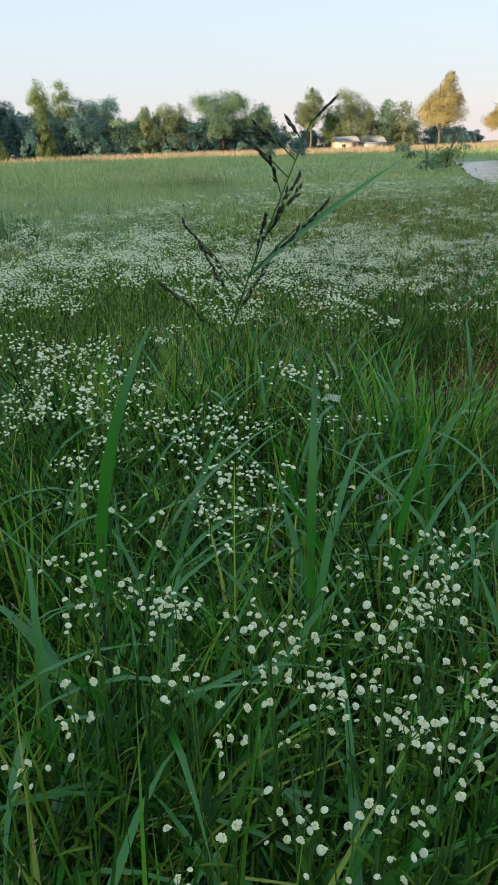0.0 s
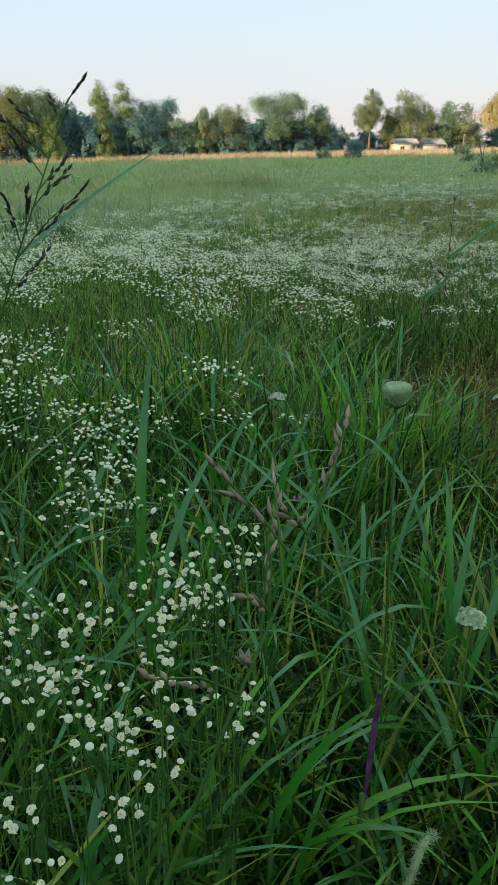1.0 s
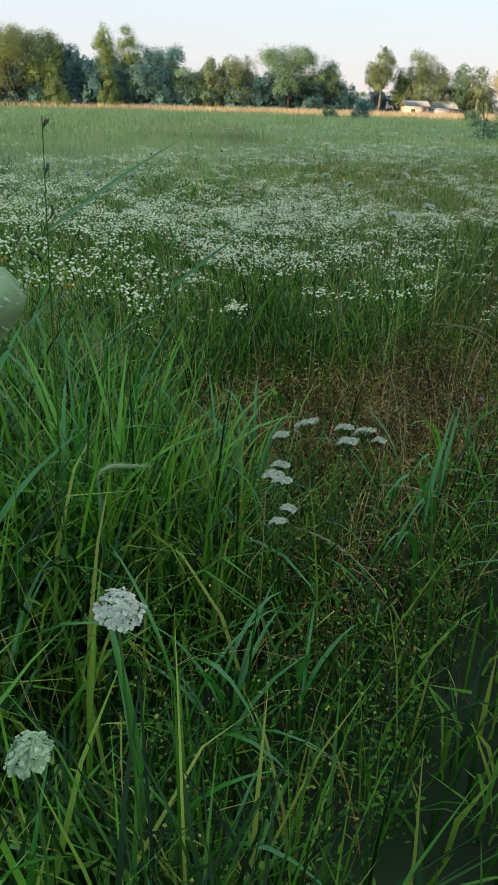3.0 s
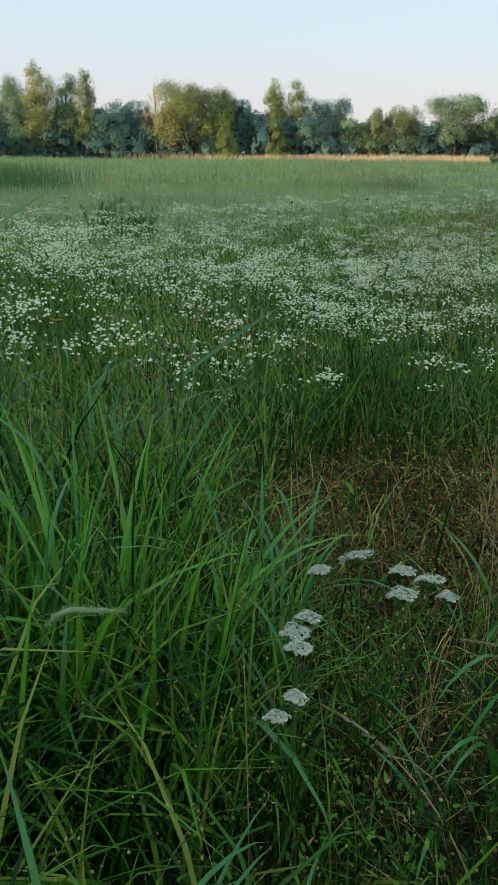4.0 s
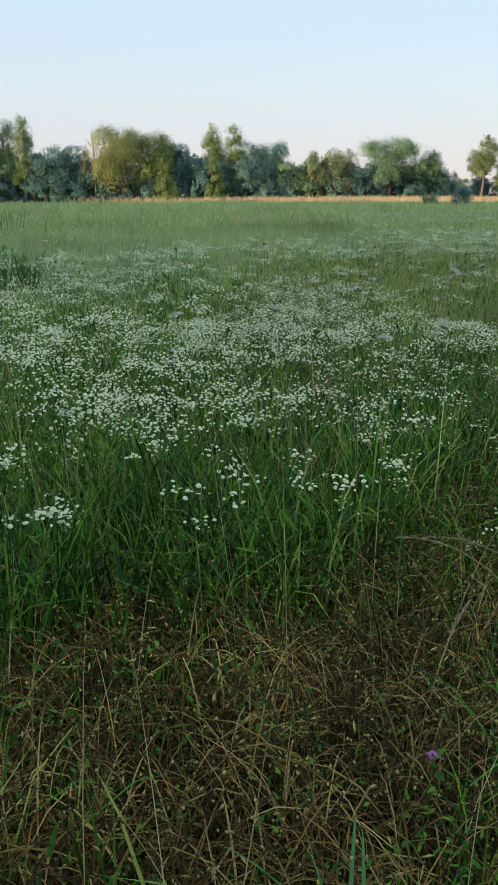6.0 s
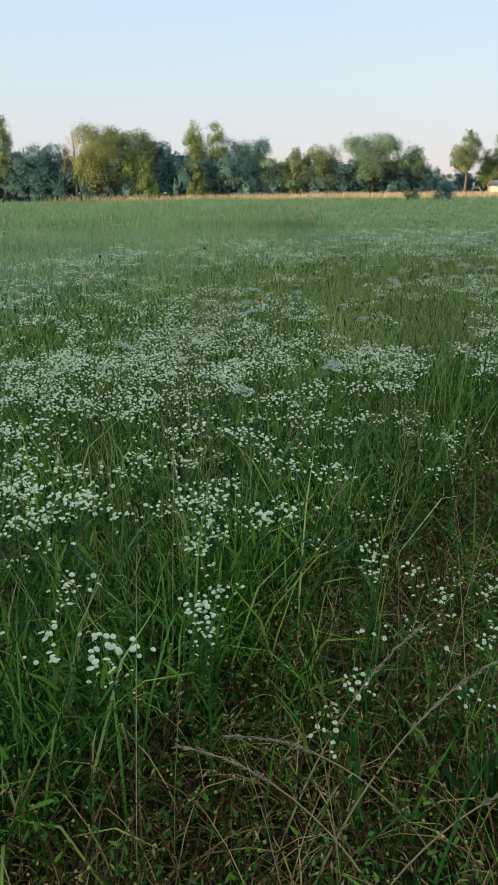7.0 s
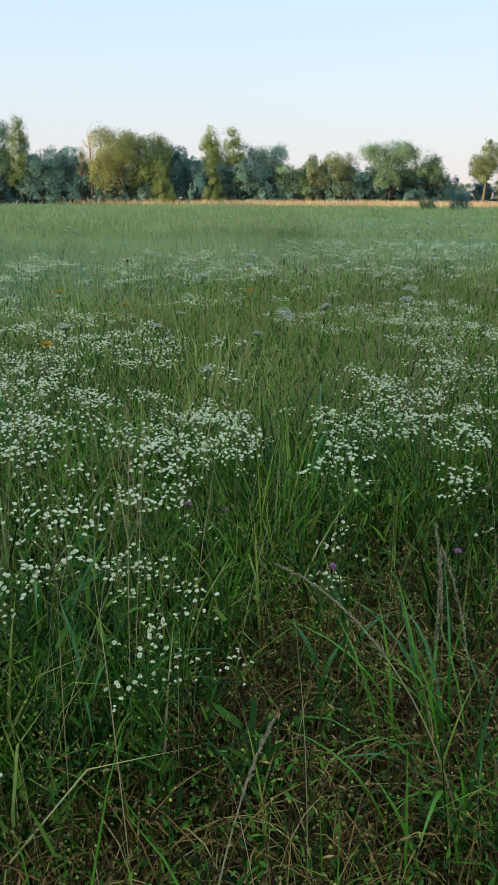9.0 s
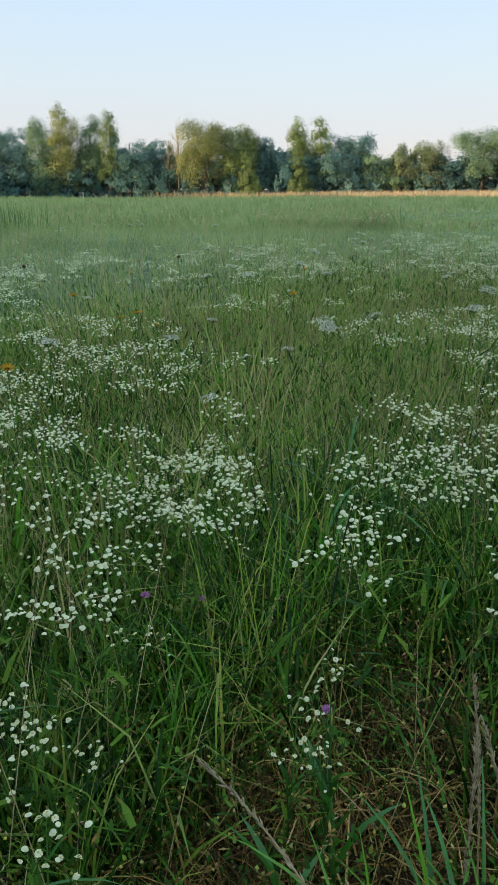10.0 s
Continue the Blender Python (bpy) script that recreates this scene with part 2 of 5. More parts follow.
def blades(base, az, length, width, lean, curl, segs=3, fold=0.0, twist=0.0):
    """Many leaves at once: each rises from its base, leans and curls over along az. Flat ribbons, or folded ones with a midrib."""
    n = len(base)
    az, length, width, lean, curl, twist = (np.broadcast_to(np.asarray(v, float), (n,)) for v in (az, length, width, lean, curl, twist))
    d = np.stack([np.cos(az), np.sin(az), 0 * az], 1)
    side = np.stack([-np.sin(az + twist), np.cos(az + twist), 0 * az], 1)
    p = np.array(base, float)
    cols = 3 if fold else 2
    rows = []
    for i in range(segs + 1):
        s = i / segs
        th = lean + curl * s ** 1.4
        w = width * (0.75 + 0.5 * s if s < 0.4 else 0.95 * (1 - ((s - 0.4) / 0.6) ** 1.8)) * 0.5
        nrm = np.stack([np.cos(az) * -np.cos(th), np.sin(az) * -np.cos(th), np.sin(th)], 1)
        if i < segs:
            if fold:
                rows.append(np.stack([p - side * w[:, None] + nrm * fold * w[:, None], p, p + side * w[:, None] + nrm * fold * w[:, None]], 1))
            else:
                rows.append(np.stack([p - side * w[:, None], p + side * w[:, None]], 1))
        else:
            rows.append(p[:, None, :])
        step = length / segs
        p = p + (d * np.sin(th)[:, None] + np.array([0, 0, 1.0]) * np.cos(th)[:, None]) * step[:, None]
    v = np.concatenate(rows, 1)
    k = v.shape[1]
    t = []
    for i in range(segs - 1):
        for c in range(cols - 1):
            a = i * cols + c
            t += [(a, a + 1, a + cols + 1), (a, a + cols + 1, a + cols)]
    a = (segs - 1) * cols
    for c in range(cols - 1):
        t.append((a + c, a + c + 1, a + cols))
    t = np.array(t)
    tris = (t[None] + (np.arange(n) * k)[:, None, None]).reshape(-1, 3)
    return v.reshape(-1, 3), tris


def tube(points, radii, sides=6):
    """A tapered round stem along points."""
    points = np.array(points, float)
    n = len(points)
    ways = np.gradient(points, axis=0)
    ways /= np.linalg.norm(ways, axis=1)[:, None] + 1e-9
    ref = np.array([0.31, 0.95, 0.05])
    u = np.cross(ways, ref)
    u /= np.linalg.norm(u, axis=1)[:, None] + 1e-9
    w = np.cross(ways, u)
    ang = np.arange(sides) * 2 * np.pi / sides
    r = np.broadcast_to(np.asarray(radii, float), (n,))
    v = points[:, None] + r[:, None, None] * (np.cos(ang)[None, :, None] * u[:, None] + np.sin(ang)[None, :, None] * w[:, None])
    t = []
    for i in range(n - 1):
        for j in range(sides):
            a, b = i * sides + j, i * sides + (j + 1) % sides
            t += [(a, b, b + sides), (a, b + sides, a + sides)]
    for j in range(1, sides - 1):
        t.append(((n - 1) * sides, (n - 1) * sides + j, (n - 1) * sides + j + 1))
    return v.reshape(-1, 3), np.array(t)


def spindles(bases, ways, length, radius, sides=4):
    """Many small pointed seeds or spikelets at once."""
    bases, ways = np.asarray(bases, float), np.asarray(ways, float)
    ways = ways / (np.linalg.norm(ways, axis=1)[:, None] + 1e-9)
    n = len(bases)
    length, radius = np.broadcast_to(length, (n,)), np.broadcast_to(radius, (n,))
    u = np.cross(ways, [0.2, 0.3, 0.93])
    u /= np.linalg.norm(u, axis=1)[:, None] + 1e-9
    w = np.cross(ways, u)
    ring = [bases + ways * (0.4 * length)[:, None] + radius[:, None] * (np.cos(a) * u + np.sin(a) * w) for a in np.arange(sides) * 2 * np.pi / sides]
    v = np.stack([bases, *ring, bases + ways * length[:, None]], 1)
    t = []
    for j in range(sides):
        a, b = 1 + j, 1 + (j + 1) % sides
        t += [(0, b, a), (a, b, sides + 1)]
    tris = (np.array(t)[None] + (np.arange(n) * (sides + 2))[:, None, None]).reshape(-1, 3)
    return v.reshape(-1, 3), tris


def leaf_quads(centres, normals, size, aspect=0.7):
    """Many small flat leaves, each with a slight fold."""
    n = len(centres)
    size = np.broadcast_to(size, (n,))
    normals = normals / (np.linalg.norm(normals, axis=1)[:, None] + 1e-9)
    r = rng.normal(size=(n, 3))
    u = np.cross(normals, r)
    u /= np.linalg.norm(u, axis=1)[:, None] + 1e-9
    w = np.cross(normals, u)
    s = size[:, None] * 0.5
    v = np.stack([centres - u * s, centres - w * s * aspect + normals * s * 0.3, centres + u * s, centres + w * s * aspect + normals * s * 0.3], 1)
    tris = (np.array([(0, 1, 2), (0, 2, 3)])[None] + (np.arange(n) * 4)[:, None, None]).reshape(-1, 3)
    return v.reshape(-1, 3), tris


def value_noise(x, y, scale, seed):
    """Smooth noise from 0 to 1 over the plan."""
    g = np.random.default_rng(seed).random((64, 64))
    fx, fy = np.asarray(x) / scale, np.asarray(y) / scale
    ix, iy = np.floor(fx).astype(int), np.floor(fy).astype(int)
    tx, ty = fx - ix, fy - iy
    tx, ty = tx * tx * (3 - 2 * tx), ty * ty * (3 - 2 * ty)
    a, b = g[ix % 64, iy % 64], g[(ix + 1) % 64, iy % 64]
    c, d = g[ix % 64, (iy + 1) % 64], g[(ix + 1) % 64, (iy + 1) % 64]
    return (a * (1 - tx) + b * tx) * (1 - ty) + (c * (1 - tx) + d * tx) * ty


# ---- plan of the meadow ----
WAY_X = [-10.0, 1.49, 2.36, 2.9, 3.5, 4.2, 4.9, 5.36, 16.0]
WAY_Y = [0.2, 0.9, 1.17, 1.8, 2.7, 3.75, 4.5, 5.5, 7.5]
POND = [(26.5, 51.5), (22.5, 41), (18.3, 32.5), (15.2, 25), (17, 18), (30, 13), (52, 24), (50, 46), (36, 54)]


def trod(x, y):
    """How far a spot lies beyond the foot track, towards the wood."""
    return y - np.interp(x, WAY_X, WAY_Y)


def in_pond(x, y):
    x, y = np.asarray(x, float), np.asarray(y, float)
    inside = np.zeros(x.shape, bool)
    for (ax, ay), (bx, by) in zip(POND, POND[1:] + POND[:1]):
        cross = (ay > y) != (by > y)
        inside ^= cross & (x < (bx - ax) * (y - ay) / (by - ay + 1e-9) + ax)
    return inside


def dry_share(x, y):
    """Share of dead brown grass: one dead patch, and a thinner strip along the track."""
    a = np.exp(-(((x - 3.52) / 0.95) ** 2 + ((y - 4.38) / 0.6) ** 2) ** 2)
    t = trod(x, y)
    b = np.interp(x, [3.0, 4.2], [0.2, 0.95]) * np.exp(-((t - 1.1) / 0.7) ** 2) * (x > 3.0) * np.clip(value_noise(x, y, 0.45, 3) * 1.8 - 0.25, 0, 1)
    c = np.interp(x, [3.2, 3.6, 4.2, 5.6], [0.25, 0.55, 0.8, 0.75]) * np.where(x < 4.0, np.clip((y - 3.65) / 0.3, 0.15, 1), 1.0) * np.clip((x - 3.0) / 0.3, 0, 1) * np.clip((np.interp(x, [3.2, 4.2], [1.75, 2.1]) - t) / 0.6, 0, 1) * (0.5 + value_noise(x, y, 0.3, 8))
    return np.clip(np.maximum(a + b, c), 0, 1)


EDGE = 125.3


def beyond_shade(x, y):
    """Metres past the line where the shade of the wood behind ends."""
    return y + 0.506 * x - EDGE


def top_height(x):
    """Height of the flower heads: tall at the start of the track, lower further on."""
    return np.interp(x, [2.0, 3.2], [0.86, 0.58])


# ---- ground ----
def ground_height(x, y):
    far = np.clip((y - 20) / 100, 0, 1)
    z = 0.05 * (value_noise(x, y, 3.1, 5) - 0.5) + 0.25 * far * (value_noise(x, y, 24, 6) - 0.5)
    return np.where(in_pond(x, y), -0.6, z)


lin = np.linspace(-1, 1, 131)
gx = 4 + 900 * np.sinh(lin * 5.2) / np.sinh(5.2)
gy = 20 + 900 * np.sinh(lin * 4.6) / np.sinh(4.6)
GX, GY = np.meshgrid(gx, gy)
gv = np.stack([GX.ravel(), GY.ravel(), ground_height(GX.ravel(), GY.ravel())], 1)
ii = (np.arange(130)[:, None] * 131 + np.arange(130)[None]).ravel()
gt = np.concatenate([np.stack([ii, ii + 1, ii + 132], 1), np.stack([ii, ii + 132, ii + 131], 1)])


def field_material():
    """Soil under the near plants, far grass with haze in its pale colour, sun-tinted straw along its far side."""
    m = bpy.data.materials.new("meadow_ground")
    m.use_nodes = True
    nt = m.node_tree
    n, link = nt.nodes, nt.links.new
    b = n["Principled BSDF"]
    co = n.new("ShaderNodeTexCoord")
    sep = n.new("ShaderNodeSeparateXYZ")
    link(co.outputs["Object"], sep.inputs[0])
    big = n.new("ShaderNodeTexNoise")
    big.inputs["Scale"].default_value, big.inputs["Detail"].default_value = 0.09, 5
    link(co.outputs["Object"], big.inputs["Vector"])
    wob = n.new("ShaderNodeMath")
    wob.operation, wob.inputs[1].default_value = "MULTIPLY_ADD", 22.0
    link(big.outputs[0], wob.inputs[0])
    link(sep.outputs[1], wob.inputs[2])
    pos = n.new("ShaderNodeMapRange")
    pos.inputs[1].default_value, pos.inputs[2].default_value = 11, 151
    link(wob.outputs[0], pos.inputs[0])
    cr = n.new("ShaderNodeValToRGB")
    # Stops pale with distance, haze painted into the ground colour.
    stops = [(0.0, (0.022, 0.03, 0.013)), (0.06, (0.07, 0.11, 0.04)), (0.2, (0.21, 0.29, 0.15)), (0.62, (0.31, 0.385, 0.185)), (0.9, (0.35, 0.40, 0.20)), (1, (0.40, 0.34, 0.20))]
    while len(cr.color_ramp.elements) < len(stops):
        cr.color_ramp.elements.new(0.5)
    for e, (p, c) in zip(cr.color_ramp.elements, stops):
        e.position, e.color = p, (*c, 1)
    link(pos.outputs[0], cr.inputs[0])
    fine = n.new("ShaderNodeTexNoise")
    fine.inputs["Scale"].default_value, fine.inputs["Detail"].default_value = 3.0, 8
    link(co.outputs["Object"], fine.inputs["Vector"])
    hs = n.new("ShaderNodeHueSaturation")
    mr = n.new("ShaderNodeMapRange")
    mr.inputs[1].default_value, mr.inputs[2].default_value, mr.inputs[3].default_value, mr.inputs[4].default_value = 0.3, 0.7, 0.6, 1.4
    link(fine.outputs[0], mr.inputs[0])
    link(mr.outputs[0], hs.inputs["Value"])
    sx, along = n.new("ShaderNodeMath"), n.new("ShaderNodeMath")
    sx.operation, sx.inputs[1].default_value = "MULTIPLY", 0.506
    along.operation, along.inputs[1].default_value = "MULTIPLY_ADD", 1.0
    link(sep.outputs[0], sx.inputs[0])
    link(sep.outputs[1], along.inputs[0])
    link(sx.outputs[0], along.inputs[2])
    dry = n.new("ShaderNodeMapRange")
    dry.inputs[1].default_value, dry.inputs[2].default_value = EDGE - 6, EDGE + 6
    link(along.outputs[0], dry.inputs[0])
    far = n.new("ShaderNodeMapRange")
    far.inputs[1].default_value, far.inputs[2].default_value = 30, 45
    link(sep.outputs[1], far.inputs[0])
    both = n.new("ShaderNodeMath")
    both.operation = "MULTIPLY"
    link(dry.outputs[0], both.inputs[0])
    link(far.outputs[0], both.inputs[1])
    # Tan past the shade edge: dry grass, with sunlit gold painted into the ground.
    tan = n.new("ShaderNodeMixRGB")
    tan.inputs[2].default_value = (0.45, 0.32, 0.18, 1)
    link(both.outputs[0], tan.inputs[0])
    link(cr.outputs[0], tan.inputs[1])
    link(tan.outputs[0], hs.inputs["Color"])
    link(hs.outputs[0], b.inputs["Base Color"])
    bp = n.new("ShaderNodeBump")
    bp.inputs["Strength"].default_value, bp.inputs["Distance"].default_value = 0.6, 0.05
    link(fine.outputs[0], bp.inputs["Height"])
    link(bp.outputs[0], b.inputs["Normal"])
    b.inputs["Roughness"].default_value = 0.95
    b.inputs["Specular IOR Level"].default_value = 0.1
    return m


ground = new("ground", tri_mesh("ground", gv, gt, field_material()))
tagged(ground, "dark meadow soil that runs out into a pale grass field", "ground", kind="structure")

pv = np.array([(x, y, -0.06) for x, y in POND] + [(31, 33, -0.06)])
pt = [(i, (i + 1) % len(POND), len(POND)) for i in range(len(POND))]
water = new("water", tri_mesh("water", pv * [1.03, 1.02, 1], np.array(pt)[:, ::-1], M_WATER))
tagged(water, "still pale pond water that mirrors the sky", "pond", kind="structure")


# ---- trees ----
def limb_tubes(h, crown_low, spread, thick, count, r):
    pieces = []
    lean = r.normal(0, 0.03, 2)
    pts = [(lean[0] * z * 2, lean[1] * z * 2, z) for z in np.linspace(-0.2, h * 0.85, 7)]
    pieces.append(tube(pts, np.linspace(thick, thick * 0.15, 7), 8))
    for k in range(count):
        z0 = r.uniform(crown_low * 0.7, h * 0.65)
        a = r.uniform(0, 2 * np.pi)
        reach = spread * r.uniform(0.5, 0.95)
        up = r.uniform(0.6, 2.2)
        q = [(lean[0] * z0 * 2 + np.cos(a) * reach * s, lean[1] * z0 * 2 + np.sin(a) * reach * s, z0 + up * s ** 0.8) for s in np.linspace(0, 1, 5)]
        pieces.append(tube(q, np.linspace(thick * 0.45, thick * 0.08, 5), 5))
    return join(pieces)


def crown(blobs, n, size, r, droop=0.0):
    """Leaves in clumps over the hulls of several rounded masses, with gaps and ragged edges."""
    vol = np.array([b[3] * b[4] for b in blobs])
    cen, nor = [], []
    for b, share in zip(blobs, vol / vol.sum()):
        bx, by, bz, rx, rz = b
        k = max(4, int(n * share / 26))
        d = r.normal(size=(k, 3))
        d /= np.linalg.norm(d, axis=1)[:, None]
        d[:, 2] = np.where(d[:, 2] < -0.6, -d[:, 2], d[:, 2])
        tips = d * np.clip(r.normal(0.86, 0.17, k), 0.45, 1.18)[:, None] * [rx, rx, rz] + [bx, by, bz]
        each = int(n * share / k) + 1
        spread = np.repeat(tips, each, 0) + np.clip(r.normal(size=(k * each, 3)), -1.5, 1.5) * (0.17 * min(rx, rz) + 0.10)
        spread[:, 2] -= droop * np.abs(r.normal(size=len(spread)))
        cen.append(spread)
        nor.append(np.repeat(d, each, 0) + r.normal(size=(k * each, 3)) * 0.25)
    cen, nor = np.concatenate(cen), np.concatenate(nor)
    keep = cen[:, 2] > 0.15
    return leaf_quads(cen[keep], nor[keep] + [0, 0, 0.25], r.uniform(size[0], size[1], keep.sum()))


def blobs_for(style, h, w, r):
    if style == "narrow":
        return [(r.normal(0, 0.15), r.normal(0, 0.2), h * f, w * g, h * 0.17) for f, g in ((0.3, 1.05), (0.5, 0.9), (0.68, 1.0), (0.84, 0.8))] + [(r.uniform(-w, w) * 0.8, r.uniform(-1, 1), h * r.uniform(0.25, 0.85), w * 0.42, h * 0.08) for _ in range(7)]
    if style == "tall":
        out = [(r.normal(0, w * 0.2), r.normal(0, w * 0.3), h * f, w * g, h * 0.16) for f, g in ((0.2, 0.9), (0.38, 0.95), (0.56, 0.85), (0.72, 0.7), (0.86, 0.5))]
        return out + [(r.uniform(-w, w) * 0.6, r.uniform(-1, 1), h * r.uniform(0.3, 0.75), w * 0.4, h * 0.12) for _ in range(4)]
    if style == "cone":
        return [(0, 0, h * f, w * g, h * 0.17) for f, g in ((0.15, 1.0), (0.35, 0.85), (0.55, 0.65), (0.75, 0.42), (0.9, 0.2))]
    if style == "oak":
        out = [(0, 0, h * 0.5, w * 0.75, h * 0.26), (0, 0, h * 0.74, w * 0.6, h * 0.22)]
        return out + [(w * 0.68 * np.cos(a), w * 0.68 * np.sin(a), h * r.uniform(0.35, 0.8), w * r.uniform(0.32, 0.45), h * r.uniform(0.11, 0.16)) for a in np.linspace(0, 6.28, 10)[:-1] + r.uniform(-0.3, 0.3, 9)]
    if style == "open":
        out = [(w * 0.55 * np.cos(a) * r.uniform(0.3, 1), w * 0.55 * np.sin(a), h * r.uniform(0.45, 0.8), w * r.uniform(0.3, 0.42), h * 0.10) for a in r.uniform(0, 6.28, 14)]
        return out + [(0.2, 0, h * 0.88, w * 0.4, h * 0.10), (0, 0, h * 0.6, w * 0.55, h * 0.12)]
    if style == "willow":
        out = [(w * 0.6 * np.cos(a), w * 0.6 * np.sin(a), h * r.uniform(0.35, 0.78), w * r.uniform(0.35, 0.5), h * r.uniform(0.15, 0.2)) for a in r.uniform(0, 6.28, 9)]
        return out + [(0, 0, h * 0.42, w * 0.75, h * 0.33), (-w * 0.35, 0, h * 0.8, w * 0.4, h * 0.15), (w * 0.3, 0, h * 0.76, w * 0.45, h * 0.18), (w * 0.75, 0, h * 0.66, w * 0.35, h * 0.14)]
    if style == "lone":
        return [(0, 0, h * 0.42, w * 0.85, h * 0.17), (-w * 0.5, 0.3, h * 0.46, w * 0.5, h * 0.14), (w * 0.45, -0.3, h * 0.5, w * 0.5, h * 0.15), (w * 0.15, 0, h * 0.64, w * 0.55, h * 0.14),
                (w * 0.3, 0.2, h * 0.78, w * 0.36, h * 0.12), (w * 0.38, 0, h * 0.9, w * 0.22, h * 0.09), (w * 0.75, 0, h * 0.62, w * 0.2, h * 0.08), (-w * 0.2, 0.5, h * 0.62, w * 0.35, h * 0.1)]
    if style == "shrub":
        return [(r.uniform(-w, w) * 0.5, r.uniform(-w, w) * 0.4, h * r.uniform(0.35, 0.62), w * r.uniform(0.4, 0.6), h * 0.34) for _ in range(5)] + [(r.uniform(-w, w) * 0.5, 0, h * 0.16, w * 0.6, h * 0.2) for _ in range(3)]
    out = [(0, 0, h * 0.42, w * 0.75, h * 0.36)]
    return out + [(r.uniform(-w, w) * 0.85, r.uniform(-w, w) * 0.6, h * r.uniform(0.25, 0.9), w * r.uniform(0.25, 0.45), h * r.uniform(0.08, 0.16)) for _ in range(12)]


def tree(x, y, h, w, style, mat, label, seed, dense=1.0, size=(0.14, 0.34), category="tree", group="", bark=None):
    r = np.random.default_rng(seed)
    name = "shrub" if style == "shrub" else "tree"
    z = float(ground_height(np.array([x]), np.array([y]))[0])
    e = thing(name, label, category, group, pose(x, y, z))
    bl = blobs_for(style, h, w, r)
    top = max(b[2] + b[4] for b in bl)
    bl = [(b[0], b[1], b[2] * h / top, b[3], b[4] * h / top) for b in bl]
    low = {"oak": 0.28, "lone": 0.3, "open": 0.42, "willow": 0.15}.get(style, 0.2)
    thick = 0.02 * h + 0.05
    part_of("trunk", limb_tubes(h, h * low, w, thick * (1.3 if style == "oak" else 1), 3 if style in ("narrow", "cone", "shrub") else 8, r), bark or M_BARK, e)
    part_of("crown", crown(bl, int((155 if style == "shrub" else 270) * w * h * dense), size, r, 0.5 if style == "willow" else 0.1), mat, e)
    return e


BELT = "trees of the wood beyond the field"
DARK, GREEN = "dense dark green broadleaf tree at the edge of the field", "green leafy tree in the wood beyond the field"
YEL, LIME = "tall yellow tree, low sun partly put into its leaf colour", "light green upright tree with sunlit top"
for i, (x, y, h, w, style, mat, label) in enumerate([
    (-64, 142, 11.0, 4.5, "round", M_TREE_DARK_HAZED, DARK), (-58, 141, 11.5, 4.2, "round", M_TREE_HAZED, GREEN), (-52, 141, 11.7, 4.4, "round", M_TREE_DARK_HAZED, DARK),
    (-46.5, 140.5, 13.5, 3.4, "tall", M_TREE_HAZED, GREEN), (-42.5, 138.5, 15.0, 3.0, "tall", M_TREE_SUN_YELLOW, YEL), (-38.5, 140, 13.4, 3.0, "tall", M_TREE_HAZED, GREEN),
    (-34.6, 139.3, 14.0, 1.7, "narrow", M_TREE_LIME, LIME), (-31, 140, 10.6, 4.0, "round", M_TREE_DARK_HAZED, DARK), (-26.5, 140.6, 9.3, 4.0, "round", M_TREE_DARK_HAZED, DARK),
    (-17.6, 138, 12.3, 4.6, "willow", M_TREE_SUN_YELLOW, "broad yellow-green willow lit on one flank"), (-12.2, 139.5, 11.8, 3.6, "willow", M_TREE_LIME, GREEN),
    (-10.0, 136, 6.4, 2.4, "cone", M_TREE_LIME, "small yellow-green pointed tree before the wood"), (-7.0, 141, 9.8, 2.6, "round", M_TREE_DARK_HAZED, DARK),
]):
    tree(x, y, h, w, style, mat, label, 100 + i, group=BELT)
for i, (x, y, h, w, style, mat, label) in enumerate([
    (-1.8, 140, 12.3, 1.9, "narrow", M_TREE_LIME, LIME), (1.7, 140, 12.5, 1.8, "narrow", M_TREE_LIME, LIME), (-0.6, 141.5, 9.2, 4.6, "round", M_TREE_DARK_HAZED, DARK),
    (-1.5, 137, 6.8, 2.1, "cone", M_TREE_LIME, "small yellow-green pointed tree before the wood"), (6.3, 140, 9.9, 4.4, "round", M_TREE_DARK_HAZED, DARK),
    (11.6, 140, 7.7, 4.0, "round", M_TREE_HAZED, GREEN), (15.4, 139.5, 8.2, 2.2, "tall", M_TREE_OLIVE, "olive-brown slender tree in the wood"),
    (20, 140, 8.6, 4.2, "round", M_TREE_OLIVE, "olive-green rounded tree in the wood"), (28.4, 139, 10.1, 5.0, "oak", M_TREE_HAZED, "tall spreading green oak above the tree line"),
    (35.0, 140, 8.4, 3.0, "oak", M_TREE_HAZED, "smaller spreading green oak"), (40, 172, 6.5, 4.5, "round", M_TREE_HAZED, "low hazy tree far behind the field"),
    (46, 172, 6.0, 4.5, "round", M_TREE_HAZED, "low hazy tree far behind the field"),
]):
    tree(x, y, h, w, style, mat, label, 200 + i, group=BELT)
